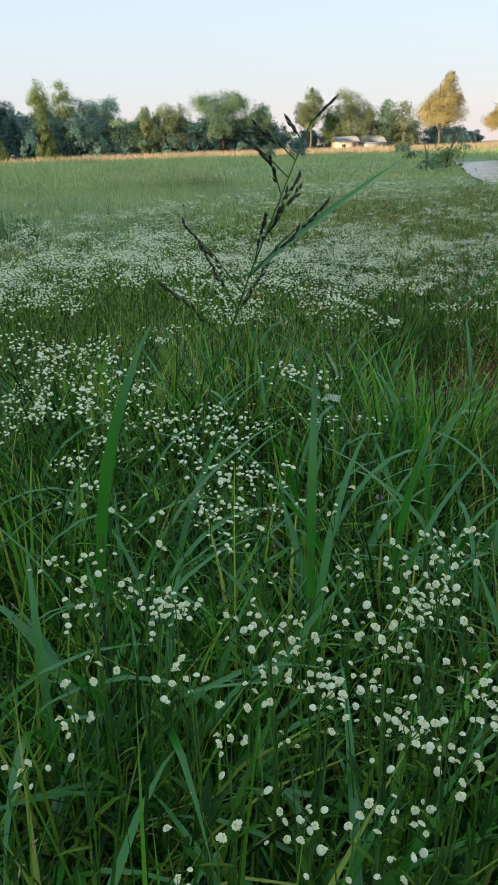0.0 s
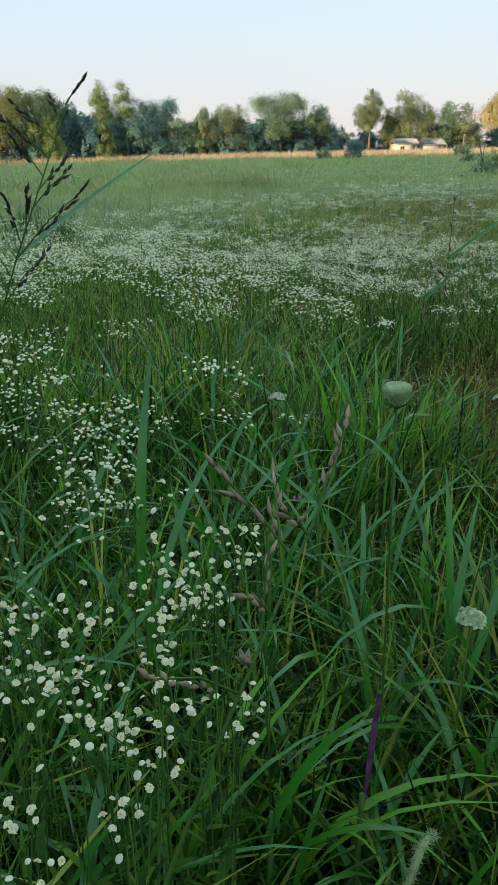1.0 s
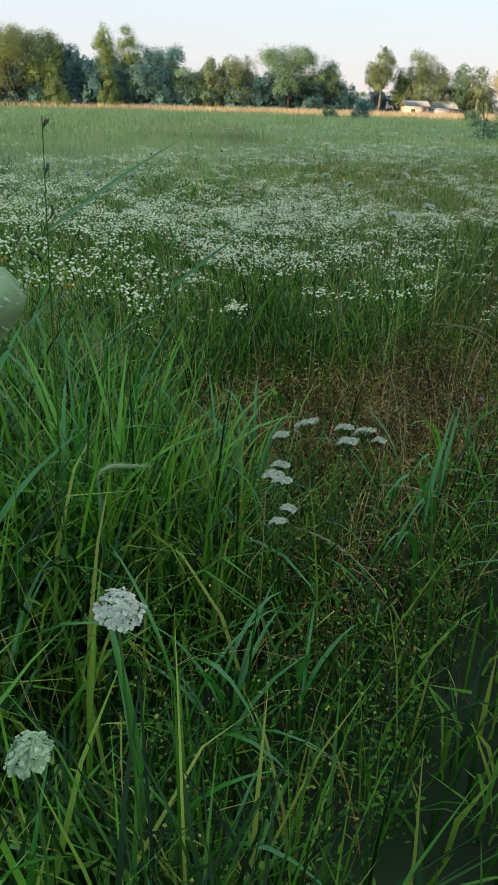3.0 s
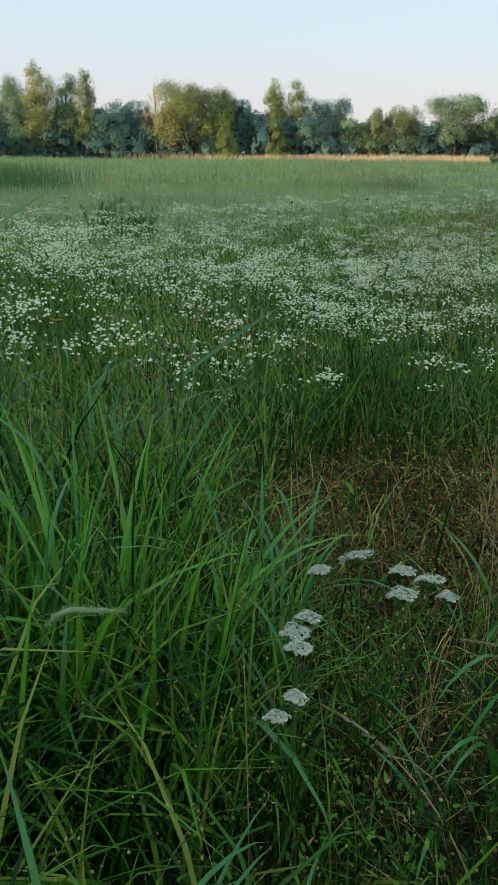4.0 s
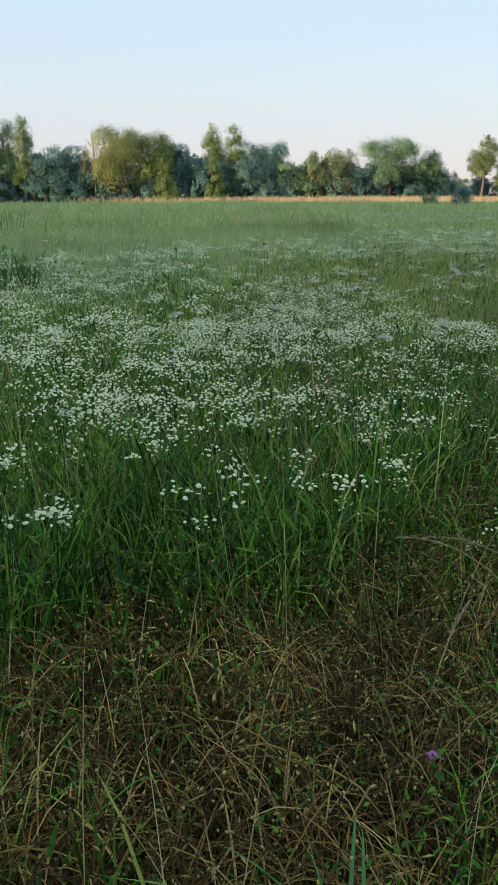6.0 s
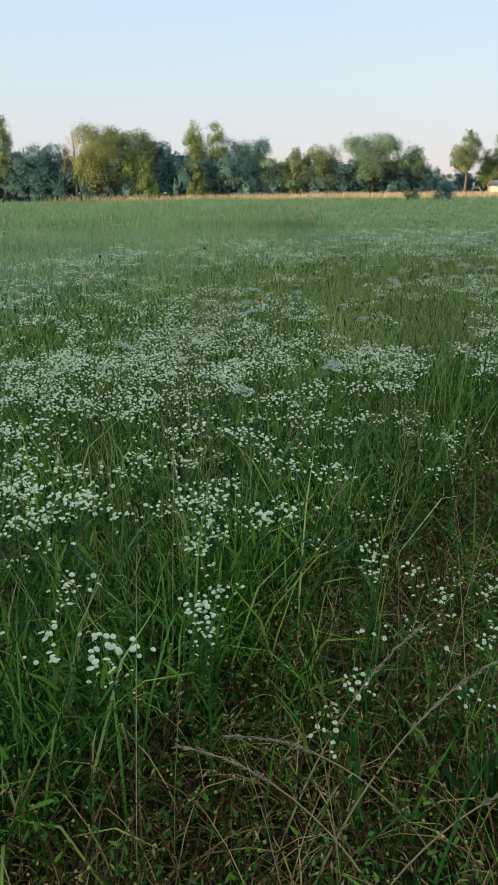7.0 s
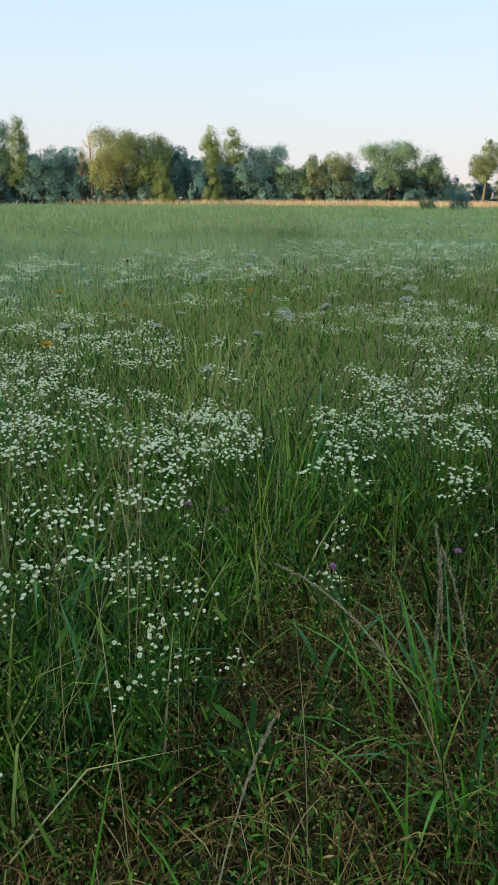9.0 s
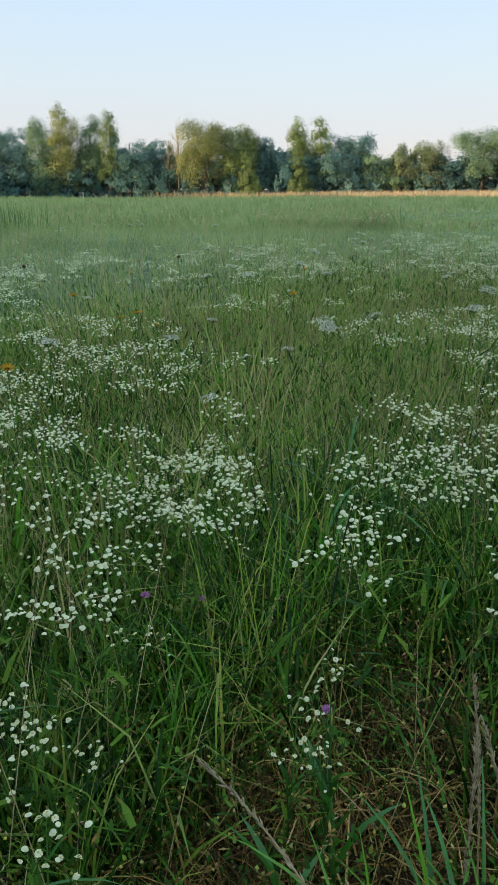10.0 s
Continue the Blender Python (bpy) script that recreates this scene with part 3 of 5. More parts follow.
for i, (x, y, h, w, style, mat, label) in enumerate([
    (44.7, 140, 10.8, 3.3, "open", M_TREE_OLIVE, "thin-crowned tree with bare sunlit trunks"), (53.2, 142.5, 10.6, 4.2, "round", M_TREE_OLIVE, "rounded olive-green tree behind the shed"),
    (49.6, 142.5, 7.8, 2.4, "round", M_TREE_LIME, LIME), (56.8, 142, 8.5, 2.6, "tall", M_TREE_OLIVE, "olive-brown slender tree in the wood"),
    (59.9, 142, 8.7, 2.6, "tall", M_TREE_HAZED, GREEN), (63.0, 142, 8.3, 3.0, "tall", M_TREE_OLIVE, "olive-brown slender tree in the wood"),
    (69.0, 138, 13.0, 4.6, "lone", M_TREE_SUN_GOLD, "large golden sunlit tree with a bare lit trunk"), (82.0, 138, 10.0, 4.0, "lone", M_TREE_SUN_GOLD, "golden sunlit tree by the field corner"),
    (66, 146, 4.0, 3.5, "shrub", M_TREE_DARK_HAZED, "dark bushy hedge behind a golden tree"), (74.6, 144, 3.6, 3.5, "shrub", M_TREE_DARK_HAZED, "dark bushy hedge behind a golden tree"),
]):
    tree(x, y, h, w, style, mat, label, 300 + i, group=BELT, dense=0.8 if style == "open" else 1.0)

back = tree(-70, 147, 9.0, 4.6, "round", M_TREE_DARK_HAZED, "dark tree deep in the wood", 399, 0.32, (0.4, 0.75), group="deeper trees of the wood")
r = np.random.default_rng(45)
for k in range(26):
    x = -66 + k * 3.95 + r.uniform(-1, 1)
    c = copy_thing(back, pose(x, 147 + r.uniform(-1, 2), 0, 0, 0, r.uniform(0, 360)))
    w = r.uniform(0.85, 1.15)
    c.scale = (w, w, r.uniform(0.72, 1.0) * (1.0 if x < -5 else 0.85))

first = tree(-68, 139.5, 5.2, 2.5, "shrub", M_TREE_DARK_HAZED, "dark bushy undergrowth at the foot of the wood", 401, 0.6, (0.26, 0.5), group="undergrowth of the wood", category="shrub")
second = tree(-65.5, 140.5, 4.6, 2.3, "shrub", M_TREE_DARK_HAZED, "dark bushy undergrowth at the foot of the wood", 402, 0.6, (0.26, 0.5), group="undergrowth of the wood", category="shrub")
r = np.random.default_rng(44)
for k in range(84):
    x = -63 + k * 1.75 + r.uniform(-0.5, 0.5)
    s = r.uniform(0.8, 1.5)
    if x > 37.5:
        s *= 0.7
    c = copy_thing(first if k % 2 else second, pose(x, (138.9 if x < 37.5 else 147) + r.uniform(-0.5, 1.5), 0, 0, 0, r.uniform(0, 360)))
    c.scale = (s, s, s * r.uniform(0.85, 1.1))


def bare_tree(x, y, h, seed):
    r = np.random.default_rng(seed)
    e = thing("bare_tree", "bare pale dead tree with thin upright twigs", "tree", "", pose(x, y, 0))
    pieces = [tube([(r.normal(0, 0.1), 0, z) for z in np.linspace(-0.2, h * 0.9, 6)], np.linspace(0.16, 0.03, 6), 6)]
    twigs = []
    for _ in range(60):
        z0 = r.uniform(h * 0.25, h * 0.8)
        a, reach, up = r.uniform(0, 6.28), r.uniform(0.4, 1.6), r.uniform(1.0, 2.8)
        twigs.append(tube([(np.cos(a) * reach * s, np.sin(a) * reach * s, min(h, z0 + up * s)) for s in (0, 0.4, 1)], [0.045, 0.03, 0.015], 4))
    part_of("trunk", join(pieces), M_BARK, e)
    part_of("twigs", join(twigs), M_STRAW, e, "thin pale bare twigs", kind="stuff")


bare_tree(-22.3, 138.6, 12.2, 9)
bare_tree(-24.0, 139.2, 9.6, 10)

# field shrubs
SHRUBS = "shrubs out in the field"
for i, (x, y, h, w, mat) in enumerate([(27.8, 90, 2.3, 1.5, M_TREE_DARK_HAZED), (24.6, 92, 1.2, 1.1, M_TREE_HAZED), (20.6, 38.8, 1.2, 1.0, M_TREE_LIME), (18.3, 36.2, 0.8, 0.7, M_TREE_HAZED), (41.5, 92, 1.2, 1.6, M_TREE_HAZED),
                                       (51.5, 96, 1.0, 1.4, M_TREE_HAZED), (30.0, 64, 0.6, 1.0, M_TREE_HAZED)]):
    tree(x, y, h, w, "shrub", mat, "low dark green shrub in the open field", 500 + i, 5.0 if y < 60 else 3.0, (0.07, 0.16) if y < 60 else (0.12, 0.25), "shrub", SHRUBS)

# wood on the sun's side, behind the walker: a long uneven mass of crowns whose shadow covers the near field
s_dir = np.array([math.sin(radians(SUN_AZ)), math.cos(radians(SUN_AZ))])
p_dir = np.array([s_dir[1], -s_dir[0]])
if p_dir[1] < 0:
    p_dir = -p_dir
SHADE_AWAY = 46.0
us = np.linspace(-150, 230, 153)
prof = [(-5, 0.0), (-6.5, 0.35), (-6, 0.7), (-3, 0.92), (0, 1.0), (3, 0.92), (6, 0.7), (6.5, 0.35), (5, 0.0)]
wv = []
for u in us:
    for off, f in prof:
        q = s_dir * (SHADE_AWAY + off) + p_dir * u
        z = f * np.interp(u, [-150, 10, 37, 52, 132, 150], [14.5, 15.5, 18.5, 19.6, 13.4, 13.0]) * (0.9 + 0.2 * value_noise(u, 0, 7, 12)) * (0.96 + 0.08 * value_noise(u, off, 2.2, 13))
        wv.append((q[0], q[1], z - 0.1))
kk = len(prof)
wt = [(i * kk + j, (i + 1) * kk + j, (i + 1) * kk + j + 1) for i in range(len(us) - 1) for j in range(kk - 1)]
wt += [(i * kk + j, (i + 1) * kk + j + 1, i * kk + j + 1) for i in range(len(us) - 1) for j in range(kk - 1)]
backdrop = new("backdrop", tri_mesh("backdrop", wv, wt, rough_mat("distant_wood", (0.03, 0.05, 0.025), (0.08, 0.11, 0.05), 1.2, 0.9, 1.0, 0.3)))
tagged(backdrop, "long dark wood along the other side of the field", "wood", kind="structure")


# ---- shed, pole and posts at the far side ----
def box(x0, x1, y0, y1, z0, z1):
    v = np.array([(x, y, z) for x in (x0, x1) for y in (y0, y1) for z in (z0, z1)], float)
    t = [(0, 1, 3), (0, 3, 2), (4, 6, 7), (4, 7, 5), (0, 4, 5), (0, 5, 1), (2, 3, 7), (2, 7, 6), (0, 2, 6), (0, 6, 4), (1, 5, 7), (1, 7, 3)]
    return v, np.array(t)


def gable(x0, x1, y0, y1, z0, z1, over=0.25, thick=0.12):
    """A pitched roof of two thick slabs with its ridge along x."""
    ym = (y0 + y1) / 2
    out = []
    for ya in (y0 - over, y1 + over):
        v = np.array([(x0 - over, ya, z0), (x1 + over, ya, z0), (x1 + over, ym, z1), (x0 - over, ym, z1)], float)
        v = np.concatenate([v, v + [0, 0, thick]])
        t = [(0, 1, 2), (0, 2, 3), (4, 6, 5), (4, 7, 6)] + [q for a, b in ((0, 1), (1, 2), (2, 3), (3, 0)) for q in ((a, b, b + 4), (a, b + 4, a + 4))]
        out.append((v, np.array(t)))
    return join(out)


shed = thing("shed", "low cream farm shed with a pale pitched roof", "shed", "", pose(51.3, 140, 0))
part_of("wall", box(-2.0, 2.0, -1.6, 1.6, -0.1, 1.75), M_CREAM, shed)
part_of("roof", gable(-2.0, 2.0, -1.6, 1.6, 1.7, 2.55), M_ROOF, shed, "pale sheet roof")
part_of("door", box(0.75, 1.5, -1.66, -1.6, 0, 1.55), M_DOOR, shed, "brown plank door")
part_of("window", box(-1.2, -0.5, -1.65, -1.6, 0.8, 1.35), M_DOOR, shed, "small dark window")
barn = thing("shed", "long pale grey shed with a wide white roof", "shed", "", pose(56.3, 141, 0))
part_of("wall", box(-2.4, 2.4, -1.8, 1.8, -0.1, 1.5), M_ROOF, barn)
part_of("roof", gable(-2.4, 2.4, -1.8, 1.8, 1.45, 2.65), M_ROOF, barn, "wide white sheet roof")
part_of("door", box(1.1, 1.8, -1.87, -1.8, 0, 1.35), M_DOOR, barn, "dark doorway")
pole = thing("pole", "weathered grey wooden pole leaning at the field side", "pole", "", pose(61.9, 138.5, 0, 0, 3, 0))
part_of("shaft", tube([(0, 0, -0.2), (0, 0, 1.5), (0, 0, 3.1)], [0.16, 0.14, 0.12], 8), M_WOOD, pole)
part_of("cap", tube([(0, 0, 3.1), (0, 0, 3.16)], [0.15, 0.12], 8), M_WOOD, pole)
post = thing("fence_post", "short weathered wooden fence post in dry grass", "post", "fence posts", pose(60.2, 138, 0))
part_of("shaft", tube([(0, 0, -0.2), (0, 0, 0.7), (0.02, 0, 1.35)], [0.11, 0.1, 0.09], 7), M_WOOD, post)
for x in (57.6, 63.8, 66.0, 72.5, 75.5):
    copy_thing(post, pose(x, 138, 0, 0, (x * 7) % 5 - 2, x * 31))


# ---- grass, in one mass ----
def scatter(n, x0, x1, t0, t1, seed):
    """Spots beyond the track, as deep as t0 to t1."""
    g = np.random.default_rng(seed)
    x = g.uniform(x0, x1, n)
    y = np.interp(x, WAY_X, WAY_Y) + g.uniform(t0, t1, n)
    return x, y


def stuff(name, pieces, mat, label, category):
    v, t = join(pieces)
    ob = new(name, tri_mesh(name, v, t, mat))
    return tagged(ob, label, category, kind="stuff")


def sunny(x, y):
    """Share of dry straw grass, set to the sunlit side: part of the sun's gold is in its colour."""
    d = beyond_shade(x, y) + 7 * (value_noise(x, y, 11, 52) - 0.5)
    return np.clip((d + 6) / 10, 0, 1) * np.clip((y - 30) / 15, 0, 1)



def low_bank(x, y):
    """Shorter growth round the pond."""
    return np.where(np.hypot(x - 33, y - 35) < 26, 0.5, 1.0)


def seat(x, y):
    return np.stack([x, y, ground_height(x, y) - 0.01], 1)


g = np.random.default_rng(21)
near = []
x, y = scatter(62000, 0.3, 7.6, 0.22, 2.8, 22)
tall = np.interp(x, [2.2, 3.0], [1.0, 0.72])
gap = np.clip((value_noise(x, y, 0.42, 77) - 0.42) * 5, 0, 0.9) * (x > 3.0) * (trod(x, y) < 1.7)
for cx, cy, rx, ry, most in ((2.85, 2.72, 0.62, 0.5, 0.85), (3.45, 3.1, 0.5, 0.4, 0.92), (3.05, 3.85, 0.3, 0.35, 0.85), (3.95, 3.6, 0.5, 0.4, 0.75)):
    gap = np.maximum(gap, most * np.exp(-(((x - cx) / rx) ** 2 + ((y - cy) / ry) ** 2) ** 2))
keep = (g.random(len(x)) > dry_share(x, y) * 1.0) & (g.random(len(x)) > gap)
x, y, tall = x[keep], y[keep], tall[keep]
n = len(x)
clump = 0.6 + 0.8 * value_noise(x, y, 0.35, 31)
wide = np.interp(x, [2.3, 3.2], [1.7, 1.1])
near.append(blades(seat(x, y), g.uniform(0, 6.28, n), g.uniform(0.25, 0.78, n) * tall * clump, g.uniform(0.003, 0.008, n) * wide, np.abs(g.normal(0, 0.26, n)), g.gamma(2.2, 0.7, n), 4, 0.0, g.normal(0, 0.5, n)))
x, y = scatter(70000, -2.5, 11, 2.8, 9, 23)
pale = g.random(len(x)) < np.interp(trod(x, y), [2.8, 5, 9], [0.22, 0.5, 0.9]) + np.interp(x, [4.4, 5.4], [0.0, 0.3])
PALE_X, PALE_Y = x[pale], y[pale]
x, y = x[~pale], y[~pale]
n = len(x)
clump = 0.65 + 0.6 * value_noise(x, y, 0.6, 32)
near.append(blades(seat(x, y), g.uniform(0, 6.28, n), g.uniform(0.2, 0.6, n) * clump, g.uniform(0.006, 0.014, n), np.abs(g.normal(0, 0.45, n)), g.gamma(2.4, 0.75, n), 3, 0.0, g.normal(0, 0.6, n)))
x, y = scatter(22000, -3, 9, -3.5, 0.2, 29)
n = len(x)
near.append(blades(seat(x, y), g.uniform(0, 6.28, n), g.uniform(0.12, 0.42, n), g.uniform(0.006, 0.014, n), np.abs(g.normal(0, 0.3, n)), g.gamma(2.2, 0.6, n), 2))
x, y = g.uniform(-9, 16, 26000), g.uniform(-9, 15, 26000)
t = trod(x, y)
keep = (t < -3.3) | ((t < 3.5) & ((x < 0.35) | (x > 7.5))) & ((t > 0.2) | (x < -2.9) | (x > 8.9))
x, y = x[keep & ~in_pond(x, y)], y[keep & ~in_pond(x, y)]
n = len(x)
near.append(blades(seat(x, y), g.uniform(0, 6.28, n), g.uniform(0.2, 0.6, n), g.uniform(0.012, 0.024, n), np.abs(g.normal(0, 0.35, n)), g.gamma(2.2, 0.6, n), 2))
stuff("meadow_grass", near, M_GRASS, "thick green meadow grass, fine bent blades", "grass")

seeding = []
x, y = PALE_X, PALE_Y
n = len(x)
seeding.append(blades(seat(x, y), g.uniform(0, 6.28, n), g.uniform(0.25, 0.66, n) * (0.65 + 0.6 * value_noise(x, y, 0.6, 32)), g.uniform(0.005, 0.010, n), np.abs(g.normal(0, 0.45, n)), g.gamma(2.2, 0.6, n), 3, 0.0, g.normal(0, 0.6, n)))
xa, ya = scatter(3000, 3.2, 7.0, 1.5, 4.0, 240)
xb, yb = scatter(2200, 1.6, 3.3, 2.3, 5.0, 241)
x, y = np.concatenate([xa, xb]), np.concatenate([ya, yb])
keep = g.random(len(x)) > dry_share(x, y)
x, y = x[keep], y[keep]
n = len(x)
seeding.append(blades(seat(x, y), g.uniform(0, 6.28, n), g.uniform(0.3, 0.62, n) * (0.65 + 0.6 * value_noise(x, y, 0.5, 35)), g.uniform(0.004, 0.008, n), np.abs(g.normal(0.1, 0.3, n)), g.gamma(2.4, 0.6, n), 3, 0.0, g.normal(0, 0.6, n)))
stuff("seeding_grass", seeding, M_MEADOW, "light yellow-green seeding grass among the flowers", "grass")

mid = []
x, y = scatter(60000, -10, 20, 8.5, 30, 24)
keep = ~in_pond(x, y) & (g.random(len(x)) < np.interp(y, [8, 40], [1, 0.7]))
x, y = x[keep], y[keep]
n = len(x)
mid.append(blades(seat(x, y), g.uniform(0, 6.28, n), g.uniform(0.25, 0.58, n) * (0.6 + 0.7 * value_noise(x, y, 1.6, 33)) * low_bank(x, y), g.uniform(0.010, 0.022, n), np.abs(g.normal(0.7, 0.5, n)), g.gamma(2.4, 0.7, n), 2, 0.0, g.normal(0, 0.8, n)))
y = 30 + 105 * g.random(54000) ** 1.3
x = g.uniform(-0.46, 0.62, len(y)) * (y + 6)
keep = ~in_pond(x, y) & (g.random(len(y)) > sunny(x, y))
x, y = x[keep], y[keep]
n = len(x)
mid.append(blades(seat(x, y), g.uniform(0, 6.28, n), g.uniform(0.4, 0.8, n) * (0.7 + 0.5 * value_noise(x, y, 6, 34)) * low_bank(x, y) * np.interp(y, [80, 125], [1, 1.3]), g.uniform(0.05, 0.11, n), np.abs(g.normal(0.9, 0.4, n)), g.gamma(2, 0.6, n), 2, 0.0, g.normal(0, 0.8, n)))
stuff("field_grass", mid, M_FIELD_HAZED, "pale green grass across the open field, distance haze in its colour", "grass")

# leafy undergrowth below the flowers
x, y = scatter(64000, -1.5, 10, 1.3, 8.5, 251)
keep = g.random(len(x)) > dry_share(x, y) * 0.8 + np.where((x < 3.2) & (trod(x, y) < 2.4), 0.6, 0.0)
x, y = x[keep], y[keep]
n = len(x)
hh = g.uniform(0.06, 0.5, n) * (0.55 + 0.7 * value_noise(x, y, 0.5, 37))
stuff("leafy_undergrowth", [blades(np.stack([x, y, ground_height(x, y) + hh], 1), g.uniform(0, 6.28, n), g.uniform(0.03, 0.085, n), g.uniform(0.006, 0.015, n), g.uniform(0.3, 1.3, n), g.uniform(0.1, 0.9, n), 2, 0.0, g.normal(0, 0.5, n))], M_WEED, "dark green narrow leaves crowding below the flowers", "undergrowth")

# dry grass along the far side of the field, its straw colour partly the sun's gold
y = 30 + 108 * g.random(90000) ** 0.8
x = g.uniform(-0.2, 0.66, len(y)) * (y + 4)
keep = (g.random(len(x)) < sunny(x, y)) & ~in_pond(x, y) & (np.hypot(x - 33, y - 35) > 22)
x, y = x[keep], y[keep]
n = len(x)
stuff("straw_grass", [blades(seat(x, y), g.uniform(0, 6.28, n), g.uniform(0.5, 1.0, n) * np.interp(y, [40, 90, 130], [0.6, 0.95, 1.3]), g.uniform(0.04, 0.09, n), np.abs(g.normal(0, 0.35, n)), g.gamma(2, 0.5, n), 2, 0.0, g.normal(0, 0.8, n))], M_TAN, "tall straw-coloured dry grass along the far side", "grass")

# dead brown grass
x, y = scatter(48000, 2.4, 7.0, 0.3, 2.6, 25)
keep = g.random(len(x)) < dry_share(x, y)
x, y = x[keep], y[keep]
n = len(x)
dead = [blades(seat(x, y), g.uniform(0, 6.28, n), g.uniform(0.15, 0.42, n), g.uniform(0.002, 0.005, n), np.abs(g.normal(0.25, 0.35, n)), 1.0 + g.gamma(3.0, 0.8, n), 6, 0.0, g.normal(0, 0.5, n))]
heads = g.choice(n, n // 4, replace=False)
hb = np.stack([x[heads] + g.normal(0, 0.06, len(heads)), y[heads] + g.normal(0, 0.06, len(heads)), g.uniform(0.1, 0.32, len(heads))], 1)
dead.append(spindles(hb, np.stack([g.normal(0, 1, len(hb)), g.normal(0, 1, len(hb)), g.normal(-0.2, 0.6, len(hb))], 1), g.uniform(0.012, 0.03, len(hb)), 0.003))
stuff("dead_grass", dead, M_DRY, "matted dead reddish-brown grass in a low patch", "dry grass")

# thin straw stems with seed heads
x, y = scatter(8500, 0.8, 9.0, 0.35, 7.5, 26)
keep = g.random(len(x)) < np.interp(x, [2.2, 3.4, 4.0], [0.10, 0.3, 1.0]) * np.interp(trod(x, y), [1.0, 2.5], [0.5, 1.0]) * (1 - 0.75 * dry_share(x, y))
x, y = x[keep], y[keep]
n = len(x)
az, le, ln, cu = g.uniform(0, 6.28, n), g.uniform(0.45, 0.95, n), np.abs(g.normal(0.1, 0.2, n)), g.gamma(1.5, 0.3, n)
stalk = blades(seat(x, y), az, le, 0.0020, ln, cu, 6)
ends = stalk[0].reshape(n, -1, 3)
tipway = ends[:, -1] - ends[:, -3]
seeds = []
for k in range(7):
    at = ends[:, -1] - tipway * (0.11 * k)
    seeds.append(spindles(at, tipway * 0.3 + g.normal(0, 0.03, (n, 3)), g.uniform(0.006, 0.014, n), 0.0013, 3))
stuff("seed_stems", [stalk, *seeds], M_STRAW, "thin straw-yellow seeding stems among the grass", "grass")

# low broad-leaved weeds
x, y = scatter(15000, 1.8, 7.6, 0.25, 2.4, 27)
n = len(x)
keep = g.random(n) < np.interp(x, [2.3, 3.2], [0.25, 1.0]) * (0.4 + value_noise(x, y, 0.4, 36)) * (1 - 0.6 * dry_share(x, y))
x, y = x[keep], y[keep]
n = len(x)
hh = g.uniform(0.05, 0.38, n)
weeds = [blades(seat(x, y), g.uniform(0, 6.28, n), hh, 0.003, 0.1, 0.3, 2)]
for k in range(6):
    c = np.stack([x + g.normal(0, 0.02, n), y + g.normal(0, 0.02, n), hh * g.uniform(0.3, 1.0, n)], 1)
    weeds.append(blades(c, g.uniform(0, 6.28, n), g.uniform(0.008, 0.022, n), g.uniform(0.004, 0.009, n), g.uniform(0.6, 1.3, n), g.uniform(0.1, 0.8, n), 2))
stuff("weeds", weeds, M_WEED, "low dark green leafy weeds and clover leaves", "weeds")


# small brown and yellow clover heads low among the weeds
x, y = scatter(9000, 2.7, 7.4, 0.3, 2.0, 28)
n = len(x)
hb = np.stack([x, y, g.uniform(0.08, 0.42, n)], 1)
stuff("clover_heads", [spindles(hb, np.stack([g.normal(0, 0.4, n), g.normal(0, 0.4, n), np.ones(n)], 1), g.uniform(0.005, 0.010, n), g.uniform(0.0022, 0.0040, n), 4)], M_HOP, "small brown and yellow-green clover heads in the weeds", "clover")


# ---- daisy fleabane ----
def head_mesh(r, rays=9, size=0.0085, cup=0.25):
    """One small daisy: two ragged tiers of fine rays round a domed yellow disc."""
    v, t, s = [], [], []
    m = rays * 2
    for tier, (out, low) in enumerate(((1.0, -0.08), (0.82, 0.20), (0.55, 0.42))):
        k = len(v)
        v.append((0, 0, size * (0.16 + 0.24 * tier)))
        for i in range(m):
            a = (i + 0.5 * tier) * np.pi / rays
            rad = size * out * (1.0 + r.normal(0, 0.10)) * (1.0 if i % 2 == 0 else 0.80)
            v.append((rad * np.cos(a), rad * np.sin(a), size * (low + cup * out + r.normal(0, 0.09))))
        for i in range(m):
            t.append((k, k + 1 + i, k + 1 + (i + 1) % m))
            s.append(0)
    k = len(v)
    dr = size * 0.30
    for i in range(6):
        a = i * np.pi / 3
        v.append((dr * np.cos(a), dr * np.sin(a), size * (0.52 + 0.2 * cup)))
    v.append((0, 0, size * (0.74 + 0.2 * cup)))
    for i in range(6):
        t.append((k + i, k + (i + 1) % 6, k + 6))
        s.append(1)
    k = len(v)
    for i in range(6):
        a = i * np.pi / 3
        v.append((size * 0.55 * np.cos(a), size * 0.55 * np.sin(a), size * 0.02))
    v.append((0, 0, -size * 0.7))
    for i in range(6):
        t.append((k + (i + 1) % 6, k + i, k + 6))
        s.append(2)
    return tri_mesh("flower_head", v, t, [M_PETAL, M_DISC, M_STEM], s)


hr = np.random.default_rng(61)
HEADS = [head_mesh(hr, 9, sz, cu) for sz, cu in ((0.0056, 0.1), (0.0050, 0.25), (0.0060, 0.0), (0.0040, 0.5), (0.0057, 0.15))]


